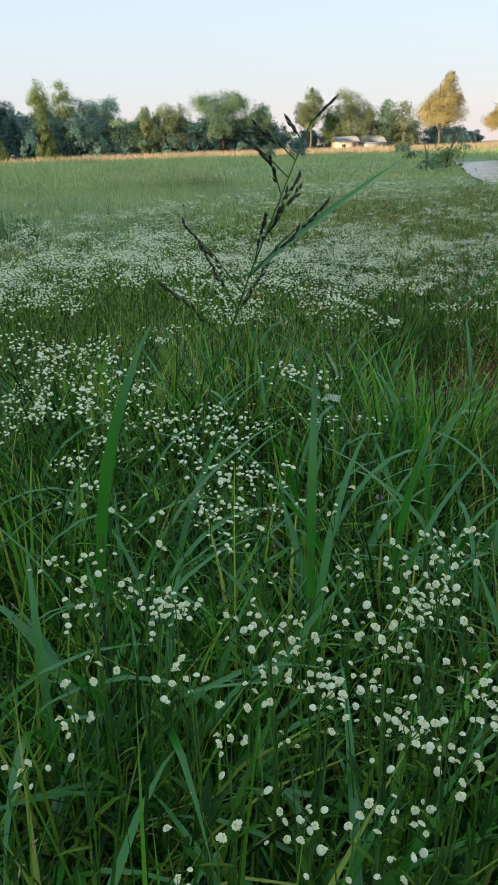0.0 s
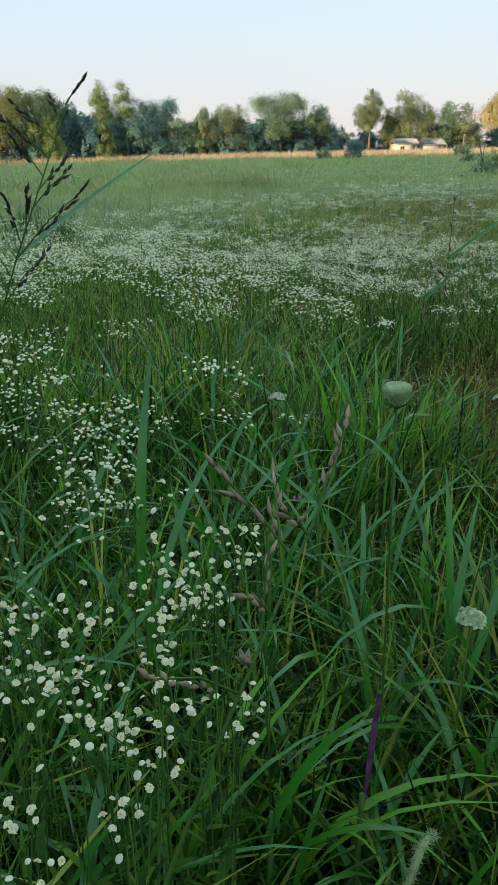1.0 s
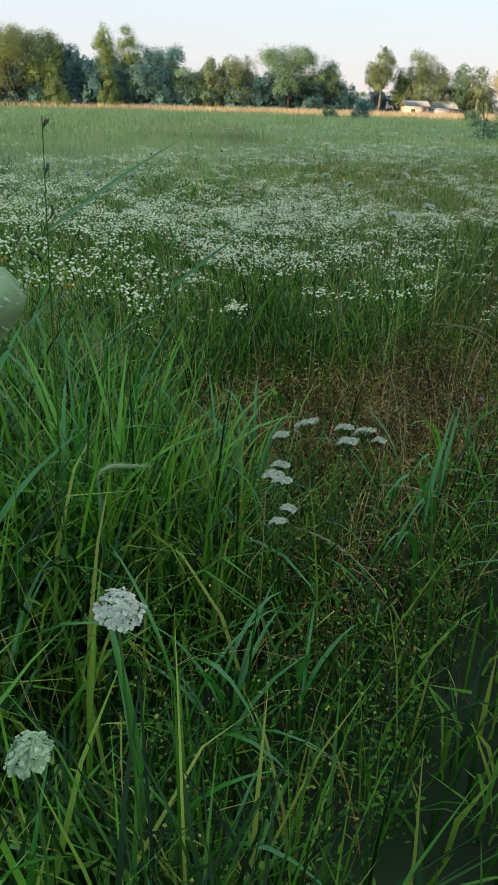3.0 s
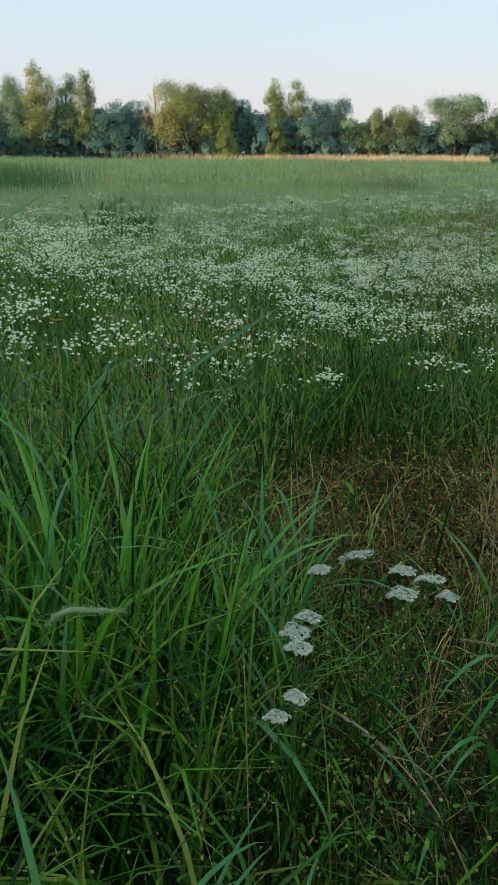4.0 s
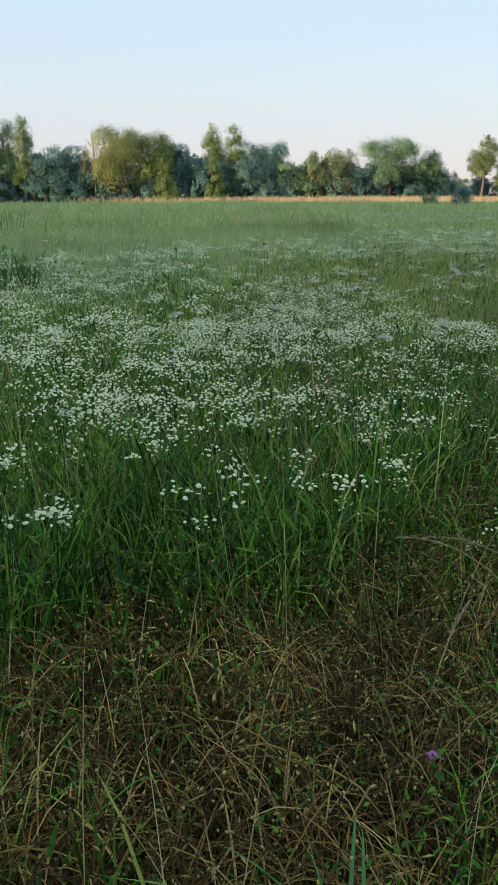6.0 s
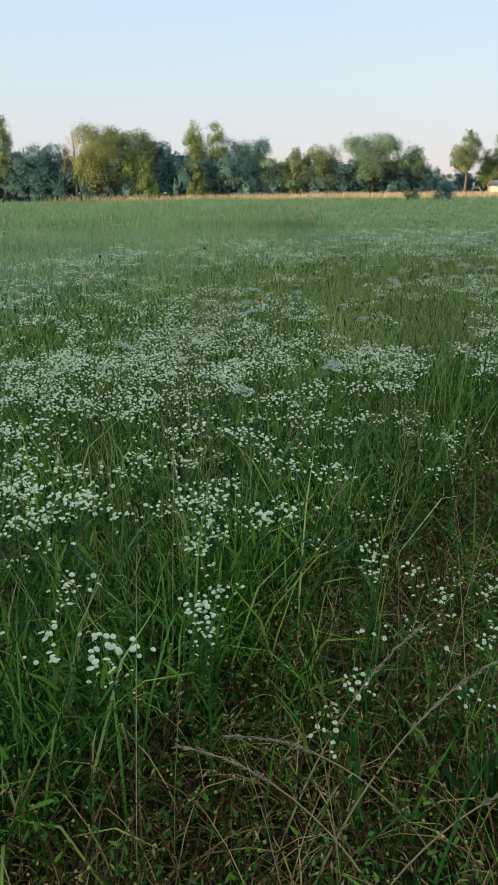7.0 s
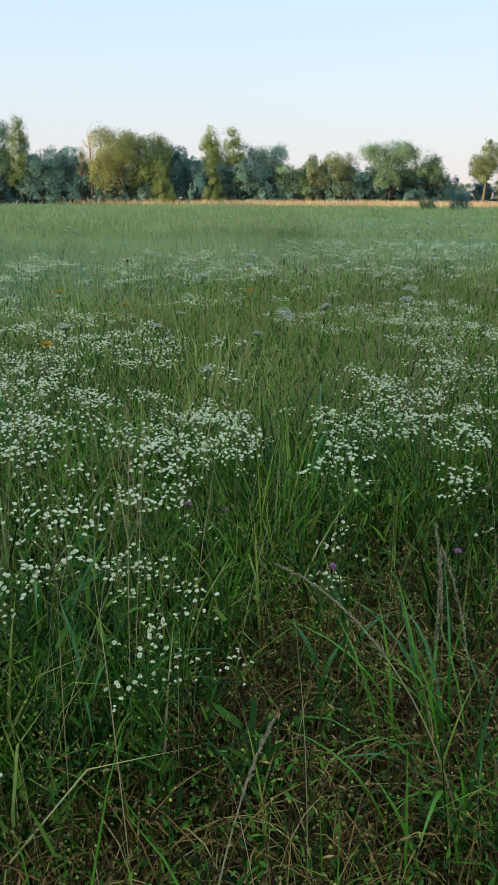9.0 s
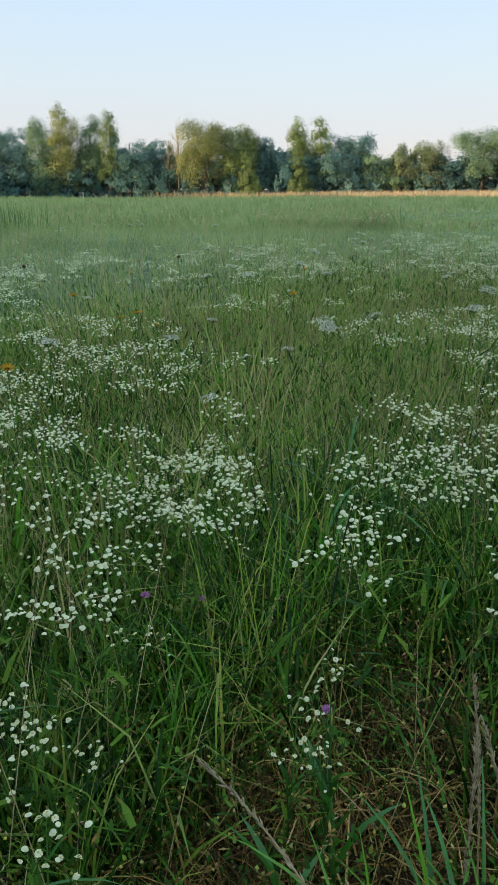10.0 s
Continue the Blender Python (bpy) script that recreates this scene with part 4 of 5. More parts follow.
def far_heads(x, y, z, size, sides, r, rim=True):
    """Daisy heads further off: small shallow cups."""
    n = len(x)
    c = np.stack([x, y, z], 1)
    nor = np.stack([r.normal(0, 0.35, n), r.normal(-0.1, 0.35, n), np.ones(n)], 1)
    nor /= np.linalg.norm(nor, axis=1)[:, None]
    u = np.cross(nor, [0.3, 0.9, 0.1])
    u /= np.linalg.norm(u, axis=1)[:, None]
    w = np.cross(nor, u)
    size = np.broadcast_to(size, (n,))[:, None]
    ring = [c + size * 0.75 * (np.cos(a) * u + np.sin(a) * w) + nor * size * 0.55 for a in np.arange(sides) * 2 * np.pi / sides]
    if not rim:
        ring = [c + size * r.uniform(0.72, 1.12, n)[:, None] * (np.cos(a) * u + np.sin(a) * w) - nor * size * r.uniform(-0.15, 0.4, n)[:, None] for a in np.arange(sides) * 2 * np.pi / sides]
        v = np.stack([c + nor * size * 0.62, *ring], 1)
        t = np.array([(0, 1 + j, 1 + (j + 1) % sides) for j in range(sides)])
        return v.reshape(-1, 3), (t[None] + (np.arange(n) * (sides + 1))[:, None, None]).reshape(-1, 3)
    lip = [c + size * (np.cos(a) * u + np.sin(a) * w) + nor * size * 0.15 for a in (np.arange(sides) + 0.5) * 2 * np.pi / sides]
    v = np.stack([c + nor * size * 0.5, *ring, *lip], 1)
    t = []
    for j in range(sides):
        a, b = 1 + j, 1 + (j + 1) % sides
        t += [(0, a, b), (a, a + sides, b), (b, a + sides, b + sides)]
    t = np.array(t)
    return v.reshape(-1, 3), (t[None] + (np.arange(n) * (2 * sides + 1))[:, None, None]).reshape(-1, 3)


def fleabane(seed, tall, count, spread):
    """One plant, its foot at the origin."""
    r = np.random.default_rng(seed)
    e = thing("fleabane", "leafy green fleabane plant with small white daisy heads", "wildflower", "fleabane in the meadow")
    lean = r.normal(0, 0.05, 2)
    stem = [tube([(lean[0] * s * tall, lean[1] * s * tall, tall * 0.72 * s) for s in (0, 0.35, 0.7, 1)], [0.0022, 0.0019, 0.0016, 0.0013], 5)]
    spots = []
    left = count
    while left > 0:
        few = min(left, int(r.integers(3, 8)))
        left -= few
        a, rad = r.uniform(0, 6.28), spread * 1.15 * np.sqrt(r.random())
        mid_ = np.array([lean[0] * tall + rad * np.cos(a), lean[1] * tall + rad * np.sin(a), tall * (1 - 0.12 * (rad / spread) ** 2) + r.normal(0, 0.03)])
        fork = mid_ - [0.25 * rad * np.cos(a), 0.25 * rad * np.sin(a), r.uniform(0.022, 0.035)]
        s0 = r.uniform(0.6, 1)
        root = np.array([lean[0] * s0 * tall, lean[1] * s0 * tall, tall * 0.72 * s0])
        stem.append(tube([root, root * 0.5 + fork * 0.5 + [0, 0, -0.012], fork], [0.0015, 0.0012, 0.0010], 4))
        for q in range(few):
            b = q * 2.4 + r.uniform(-0.4, 0.4)
            out = 0.0135 * np.sqrt(q + 0.3)
            tip = mid_ + [out * np.cos(b), out * np.sin(b), -5.0 * out * out + r.normal(0, 0.003)]
            stem.append(tube([fork, (fork + tip) * 0.5 + [0.2 * out * np.cos(b), 0.2 * out * np.sin(b), 0], tip], [0.0009, 0.0007, 0.0006], 3))
            spots.append(tip)
    part_of("stem", join(stem), M_STEM, e)
    n = int(14 + tall * 14)
    zz = r.uniform(0.08, 0.85, n) * tall
    lv = blades(np.stack([lean[0] * zz, lean[1] * zz, zz * 0.85], 1), r.uniform(0, 6.28, n), r.uniform(0.03, 0.075, n), r.uniform(0.006, 0.013, n), r.uniform(0.5, 1.0, n), r.uniform(0.2, 0.8, n), 3)
    part_of("leaves", lv, M_WEED, e, "narrow dark green stem leaves")
    m = 5
    pick = np.array(spots)[r.integers(0, count, m)] + np.clip(r.normal(0, 1, (m, 3)), -1.6, 1.6) * [0.02, 0.02, 0.018]
    part_of("bud_tuft", far_heads(pick[:, 0], pick[:, 1], pick[:, 2], r.uniform(0.0030, 0.0055, m), 8, r), M_PETAL, e, "half-open small white heads", kind="stuff")
    for tip in spots:
        part_of("flower_head", HEADS[int(r.integers(len(HEADS)))], None, e, "", Matrix.Translation(tip) @ pose(0, 0, 0, r.normal(6, 20), r.normal(0, 20), r.uniform(0, 360)))
    return e


PLANT_TALL = [(0.90, 8, 0.035), (0.93, 6, 0.03), (0.88, 9, 0.04), (0.50, 10, 0.040), (0.52, 8, 0.036), (0.48, 11, 0.044), (0.53, 7, 0.034), (0.18, 8, 0.034)]
PLANTS = [fleabane(700 + i, t, c, s) for i, (t, c, s) in enumerate(PLANT_TALL)]
TALL_CLUMPS = [(1.52, 1.93), (1.53, 1.85), (1.54, 1.77), (1.51, 1.7), (1.53, 1.68), (1.41, 1.96), (1.64, 1.73), (1.63, 1.66), (1.66, 1.65), (1.47, 1.67), (1.4, 1.63), (1.37, 1.63), (1.56, 1.53), (1.58, 1.55), (1.55, 1.62),
               (1.85, 1.8), (1.89, 1.77), (1.91, 1.73), (1.92, 1.7), (1.84, 1.7), (1.88, 1.67), (1.82, 1.65), (1.78, 1.6), (1.8, 1.57), (1.82, 1.54), (1.76, 1.52), (1.78, 1.5), (1.74, 1.61), (1.7, 1.56), (1.65, 1.54),
               (1.97, 1.71), (1.88, 1.61)]
TALL_LOW = [(1.85, 1.52), (1.88, 1.51), (1.75, 1.52), (1.78, 1.55), (1.76, 1.47), (1.77, 1.44), (1.63, 1.47), (1.57, 1.45), (1.56, 1.41), (1.68, 1.42), (1.7, 1.41), (1.66, 1.39)]
TALL_FAR = [(1.27, 3.3), (1.34, 3.14), (1.41, 3.25), (1.33, 2.97), (1.42, 2.89), (1.48, 3.23), (1.53, 3.28), (1.57, 3.13), (1.29, 2.86), (1.38, 2.76), (1.51, 2.91), (1.53, 2.67), (1.67, 2.71), (1.73, 2.71), (1.7, 2.59),
            (1.84, 2.59), (1.69, 2.36), (1.76, 2.22), (1.71, 2.18), (1.78, 2.17), (1.76, 2.37), (1.6, 2.65), (1.47, 2.46), (2.11, 2.66), (1.28, 2.75)]
LOW_CLUMPS = [(4.62, 7.03), (4.77, 6.51), (4.84, 6.39), (4.87, 6.47), (4.94, 6.44), (4.98, 6.43), (4.85, 6.3), (4.92, 6.23), (4.98, 6.27), (4.97, 6.12), (4.91, 6.16), (4.93, 6.19), (5.01, 6.17), (4.9, 7.63), (4.95, 7.8),
              (5.04, 7.53), (4.89, 7.42), (5.13, 7.37), (4.82, 7.51), (5.76, 8.31), (5.9, 8.47), (6.09, 8.69), (6.15, 8.58), (5.93, 8.06), (5.59, 7.5), (5.67, 7.58), (5.78, 7.55), (5.91, 7.68), (5.88, 7.31), (5.79, 7.05),
              (5.46, 7.25), (5.44, 7.12), (5.42, 7.66), (5.51, 7.66), (6.04, 7.82), (4.85, 7.1), (5.04, 7.27), (4.96, 7.1), (5.33, 6.61), (5.28, 6.51), (5.41, 6.5), (4.93, 6.8), (4.95, 6.7), (5.75, 6.66), (5.83, 8.1)]
MID_CLUMPS = [(4.17, 5.82), (4.24, 5.71), (4.15, 5.69), (4.43, 5.7), (4.39, 5.7), (4.28, 5.59), (4.17, 5.47), (4.12, 5.44), (3.99, 5.62), (4.11, 5.28), (4.16, 5.17), (4.19, 5.2), (4.14, 5.11), (4.51, 5.36), (4.5, 5.25),
              (4.58, 5.25), (4.54, 5.32), (4.5, 5.06), (4.62, 5.1), (4.65, 5.03), (4.73, 5.06), (4.82, 5.22), (4.76, 5.22), (4.44, 4.9), (5.04, 7.51), (4.97, 7.78), (5.11, 7.45), (4.84, 7.47), (4.24, 7.73), (4.35, 7.15),
              (4.48, 6.51), (4.62, 6.4), (4.54, 5.7), (4.06, 7.18), (3.96, 7.19), (4.81, 6.48), (4.58, 6.27), (4.65, 5.94), (4.29, 6.52), (4.09, 6.25), (3.97, 6.26), (3.89, 5.99)]
EARLY_CLUMPS = [(2.5, 5.48), (2.67, 5.21), (2.8, 5.09), (2.63, 5.08), (2.9, 5.09), (3.01, 5.03), (2.67, 5.69), (2.75, 5.88), (3.04, 5.35), (3.12, 5.5), (2.78, 4.82), (2.74, 4.73), (2.85, 4.78), (2.69, 5.93), (3.13, 4.8),
                (3.2, 4.78), (3.37, 5.46), (3.43, 5.75), (3.59, 6.16), (3.68, 5.95), (3.71, 5.58), (3.95, 6.06), (4.08, 6.06), (4.21, 6.29), (3.86, 5.22), (4.18, 5.76), (4.3, 5.59), (4.1, 5.51), (4.61, 6.42), (3.89, 5.95),
                (4.14, 5.02), (3.61, 4.79), (3.66, 5.16), (3.92, 4.99)]
FOOT_CLUMPS = [(4.85, 5.67), (4.89, 5.69), (4.93, 5.68), (4.41, 5.18), (4.97, 5.72), (4.72, 5.5)]
r = np.random.default_rng(71)
for spots, high, kinds in ((TALL_CLUMPS, 0.885, (0, 1, 2)), (TALL_LOW, 0.80, (0, 1, 2)), (TALL_FAR, 0.78, (0, 1, 2)), (LOW_CLUMPS, 0.47, (3, 4, 5, 6)), (MID_CLUMPS, 0.45, (3, 4, 5, 6)), (EARLY_CLUMPS, 0.44, (3, 4, 5, 6)), (FOOT_CLUMPS, 0.16, (7,))):
    for cx, cy in spots:
        x, y = cx + r.normal(0, 0.015), cy + r.normal(0, 0.015)
        z = float(ground_height(np.array([x]), np.array([y]))[0])
        kind = kinds[int(r.integers(len(kinds)))]
        ob = copy_thing(PLANTS[kind], pose(x, y, z, 0, 0, r.uniform(0, 360)))
        k = r.uniform(0.9, 1.05) * (1.0 if kind > 2 else 0.7 if high < 0.79 else 0.9)
        ob.scale = (k, k, r.uniform(0.97, 1.03) * high / (0.915 * PLANT_TALL[kind][0]))
for k, ob in enumerate(PLANTS):
    ob.matrix_basis = pose(1.15 + 0.12 * k if k < 3 else 4.1 + 0.2 * k, 3.4 if k < 3 else 7.2 + 0.1 * k, 0)


DRIFTS = [(4.0, 9.1, 0.5, 1.2), (4.5, 8.7, 0.3, 0.8), (6.3, 9.6, 0.4, 0.8), (4.9, 10.7, 0.4, 0.7), (3.6, 8.2, 0.4, 1.6), (2.3, 6.6, 0.3, 0.9), (4.0, 6.2, 0.35, 1.0), (4.2, 5.5, 0.3, 0.6), (2.7, 7.1, 0.5, 1.0), (2.0, 4.9, 0.3, 0.6),
          (3.1, 5.3, 0.3, 0.5), (3.8, 5.2, 0.3, 0.6), (2.1, 5.3, 0.3, 0.6), (3.4, 7.0, 0.5, 1.4), (4.5, 6.0, 0.3, 0.7), (2.0, 7.5, 0.5, 1.1), (2.8, 9.8, 1.0, 2.5), (1.3, 4.1, 0.3, 0.7)]
BARE = [(5.25, 8.9, 0.45, 1.2), (5.1, 7.9, 0.3, 0.3), (3.0, 4.3, 0.5, 0.4), (2.6, 5.9, 0.3, 0.4), (5.7, 10.5, 0.5, 0.8)]


def drift(n, x0, x1, t0, t1, seed, most=1.0):
    """Spots for flower clumps, gathered into uneven drifts."""
    x, y = scatter(n, x0, x1, t0, t1, seed)
    q = value_noise(x, y, 1.3, 41) * 0.5 + value_noise(x, y, 0.5, 42) * 0.5
    band = np.interp(trod(x, y), [1.1, 1.6, 2.2, 3.0, 6.5, 9.0, 13.0, 20.0, 32.0], [0.0, 0.10, 0.4, 1.0, 1.0, 0.75, 0.4, 0.16, 0.05])
    band = band * np.where((x > 1.85) & (x < 3.3) & (trod(x, y) < 2.5), 0.2, 1.0)
    band = band * np.where((x > 4.4) & (trod(x, y) > 1.0) & (trod(x, y) < 7), 0.6, 1.0)
    for cx, cy, rx, ry in DRIFTS:
        q = q + 0.16 * np.exp(-((x - cx) / rx) ** 2 - ((y - cy) / ry) ** 2)
    for cx, cy, rx, ry in BARE:
        q = q - 0.14 * np.exp(-((x - cx) / rx) ** 2 - ((y - cy) / ry) ** 2)
    keep = np.random.default_rng(seed + 1).random(n) < np.clip((q - 0.42 + 0.09 * ((x > 2.9) & (x < 4.8) & (trod(x, y) > 1.5) & (trod(x, y) < 5))) * 6.5, 0.09, 1) * band * most * (1 - dry_share(x, y))
    return x[keep], y[keep]


r = np.random.default_rng(81)
white, stalks = [], []
# dense bushes of heads at the nearest drifts
bx, by = np.array(LOW_CLUMPS[13:35] * 2 + MID_CLUMPS[24:32] + EARLY_CLUMPS + TALL_FAR).T
bx, by = np.repeat(bx, 3), np.repeat(by, 3)
bx, by = bx + r.normal(0, 0.05, len(bx)), by + r.normal(0, 0.06, len(bx))
bz = np.interp(bx, [2.0, 3.2], [0.78, 0.47]) * np.repeat(r.uniform(0.9, 1.1, len(bx) // 3), 3)
stalks.append(blades(seat(bx, by), r.uniform(0, 6.28, len(bx)), bz, 0.0028, 0.06, 0.2, 2))
hx, hy, hz = (np.repeat(a, 8) for a in (bx, by, bz))
m = len(hx)
white.append(far_heads(hx + r.normal(0, 0.024, m), hy + r.normal(0, 0.024, m), hz - np.abs(r.normal(0, 0.014, m)), np.where(hx < 2.5, 0.0050, 0.0066) * r.uniform(0.6, 1.2, m), 7, r))
leaf_x, leaf_y, leaf_z = [np.repeat(bx, 8)], [np.repeat(by, 8)], [np.repeat(bz, 8)]
for n, x0, x1, t0, t1, sides, size, per, bush, seed in ((1900, -1.0, 9.5, 1.2, 5.0, 6, 0.0058, 9, 5, 91), (2600, -5, 15, 5.0, 12.0, 5, 0.0070, 7, 4, 92), (1700, -14, 24, 12.0, 32.0, 4, 0.0095, 5, 3, 93)):
    x, y = drift(n, x0, x1, t0, t1, seed)
    x, y = np.repeat(x, bush), np.repeat(y, bush)
    x, y = x + r.normal(0, 0.062, len(x)), y + r.normal(0, 0.062, len(x))
    keep = ~in_pond(x, y)
    x, y = x[keep], y[keep]
    z = ground_height(x, y) + (0.6 if t0 > 2 else top_height(x)) * np.repeat(r.uniform(0.85, 1.1, len(x) // bush + 1), bush)[:len(x)] * r.uniform(0.96, 1.03, len(x))
    if t0 < 8:
        leaf_x.append(np.repeat(x, 5))
        leaf_y.append(np.repeat(y, 5))
        leaf_z.append(np.repeat(z, 5))
    stalks.append(blades(seat(x, y)[::2], r.uniform(0, 6.28, len(x[::2])), z[::2], 0.0028 if t0 < 4 else 0.0036, 0.08, 0.2, 2))
    hx, hy, hz = (np.repeat(a, per) for a in (x, y, z))
    m = len(hx)
    hx, hy, hz = hx + r.normal(0, 0.026, m), hy + r.normal(0, 0.026, m), hz - np.abs(r.normal(0, 0.016, m))
    white.append(far_heads(hx, hy, hz, size * r.uniform(0.7, 1.2, m), sides, r, False))
stuff("fleabane_flowers", white, M_PETAL, "drifts of small white daisy fleabane flowers", "wildflowers")
lx, ly, lz = (np.concatenate(a) for a in (leaf_x, leaf_y, leaf_z))
n = len(lx)
stuff("fleabane_leaves", [blades(np.stack([lx + r.normal(0, 0.02, n), ly + r.normal(0, 0.02, n), lz * r.uniform(0.2, 0.9, n)], 1), r.uniform(0, 6.28, n), r.uniform(0.03, 0.07, n), r.uniform(0.005, 0.011, n), r.uniform(0.4, 1.2, n), r.uniform(0.1, 0.8, n), 2)], M_WEED, "narrow green leaves under drifts of white flowers", "wildflowers")
stuff("fleabane_stems", stalks, M_STEM, "thin green stems under drifts of white flowers", "wildflowers")


# ---- broad-bladed tall grass ----
def leaf_part(e, base, az, length, width, lean, curl, mat, twist=0.0, name="leaf", label="", segs=7):
    return part_of(name, blades(np.array([base]), az, length, width, lean, curl, segs, 0.22, twist), mat, e, label)


def broad_grass(seed, tall, leaves, mat, width=(0.009, 0.019)):
    r = np.random.default_rng(seed)
    e = thing("broad_grass", "tall grass plant with broad arching green blades", "grass plant", "broad-bladed grass")
    lean = r.normal(0, 0.09, 2)
    part_of("stem", tube([(lean[0] * s * tall, lean[1] * s * tall, tall * 0.75 * s) for s in (0, 0.4, 0.75, 1)], [0.0045, 0.004, 0.003, 0.0018], 6), M_STEM, e)
    for k in range(leaves):
        s = 0.05 + 0.9 * k / leaves
        leaf_part(e, (lean[0] * s * tall, lean[1] * s * tall, tall * 0.74 * s), r.uniform(0, 6.28), r.uniform(0.34, 0.62) * (1.1 - 0.35 * s), r.uniform(*width), r.uniform(0.15, 0.6), r.uniform(0.7, 2.3), mat, r.normal(0, 0.3))
    return e


BROAD = [broad_grass(900 + i, t, k, M_BRIGHT if i == 4 else M_BROAD) for i, (t, k) in enumerate([(0.66, 6), (0.78, 7), (0.55, 6), (0.72, 5), (0.46, 5)])]
r = np.random.default_rng(95)
spots = []
while len(spots) < 270:
    x = r.uniform(0.6, 3.1) if len(spots) < 235 else r.uniform(3.0, 7.4)
    t = 0.4 + 3.0 * r.random() ** 1.6 if x < 3 else r.uniform(0.4, 2.4)
    y = float(np.interp(x, WAY_X, WAY_Y)) + t
    if float(dry_share(np.array([x]), np.array([y]))[0]) > 0.35:
        continue
    if x > 2.5 and y < 3.05 and r.random() < 0.8:
        continue
    spots.append((x, y))
for x, y in spots:
    s = r.uniform(0.8, 1.1) * (1.0 if x < 2.6 else 0.72)
    ob = copy_thing(BROAD[int(r.integers(5))], pose(x, y, -0.01, 0, 0, r.uniform(0, 360)))
    ob.scale = (s, s, s)
for k, ob in enumerate(BROAD):
    ob.matrix_basis = pose(1.0 + 0.35 * k, 2.9 + 0.1 * k, -0.01)


def bright_clump(x, y, count, seed, tall, label):
    """A dense fountain of light green blades."""
    r = np.random.default_rng(seed)
    e = thing("grass_clump", label, "grass clump", "bright grass clumps", pose(x, y, -0.01))
    for k in range(count):
        a, rad = r.uniform(0, 6.28), 0.17 * np.sqrt(r.random())
        leaf_part(e, (rad * np.cos(a), rad * np.sin(a), 0), a + r.normal(0, 0.7), tall * r.uniform(0.55, 1.05), r.uniform(0.009, 0.020) * (1.0 if tall > 0.6 else 0.62), r.uniform(0.0, 0.3), r.gamma(2, 0.4 if tall > 0.6 else 0.8), M_BRIGHT if r.random() < 0.75 else M_BROAD, r.normal(0, 0.25), segs=8)


CL = "dense clump of long bright green grass blades"
for i, (x, y, c, t) in enumerate([(2.62, 3.30, 44, 0.80), (2.77, 3.30, 44, 0.76), (2.92, 3.34, 16, 0.6), (2.45, 3.15, 34, 0.78), (2.55, 3.65, 30, 0.76), (2.62, 3.85, 20, 0.66), (5.60, 6.20, 34, 0.52), (5.70, 6.36, 30, 0.5), (5.50, 5.95, 20, 0.42), (3.95, 3.35, 16, 0.42), (4.3, 7.6, 14, 0.7)]):
    bright_clump(x, y, c, 950 + i, t, CL)

# single large blades that rise beside the track
def tall_shoot(x, y, h, az, lean, width, seed, mat=None):
    r = np.random.default_rng(seed)
    e = thing("grass_shoot", "single tall grass shoot with upright broad blades", "grass plant", "tall grass shoots", pose(x, y, -0.01))
    part_of("stem", tube([(0, 0, 0), (0, 0, h * 0.35), (0.01 * np.cos(az), 0.01 * np.sin(az), h * 0.7)], [0.006, 0.005, 0.003], 6), M_STEM, e)
    leaf_part(e, (0, 0, h * 0.62), az, h * 0.38, width, lean, 0.55, mat or M_BROAD, 0.5)
    for k in range(3):
        leaf_part(e, (0, 0, h * (0.2 + 0.15 * k)), az + 1.7 + k * 2.1 + r.normal(0, 0.3), h * 0.45, width * 0.9, 0.35, r.uniform(0.7, 1.6), mat or M_BROAD)


for i, (x, y, h, az, lean, w) in enumerate([(1.47, 1.97, 1.20, 0.4, 0.12, 0.024), (1.81, 1.95, 1.10, 1.2, 0.12, 0.018), (1.25, 2.0, 0.9, 2.6, 0.2, 0.02), (2.05, 2.15, 0.95, 0.3, 0.15, 0.017), (1.95, 1.6, 0.8, 5.9, 0.3, 0.02),
                                            (2.35, 1.95, 0.85, 1.4, 0.2, 0.018), (2.55, 1.9, 0.8, 0.2, 0.3, 0.018), (2.2, 2.3, 0.95, 2.9, 0.12, 0.017), (1.4, 1.5, 0.85, 3.4, 0.3, 0.022), (5.38, 6.52, 0.42, 2.4, 0.5, 0.018), (5.30, 6.42, 0.36, 2.9, 0.6, 0.016), (2.75, 2.35, 0.7, 2.0, 0.3, 0.016)]):
    tall_shoot(x, y, h, az, lean, w, 970 + i)


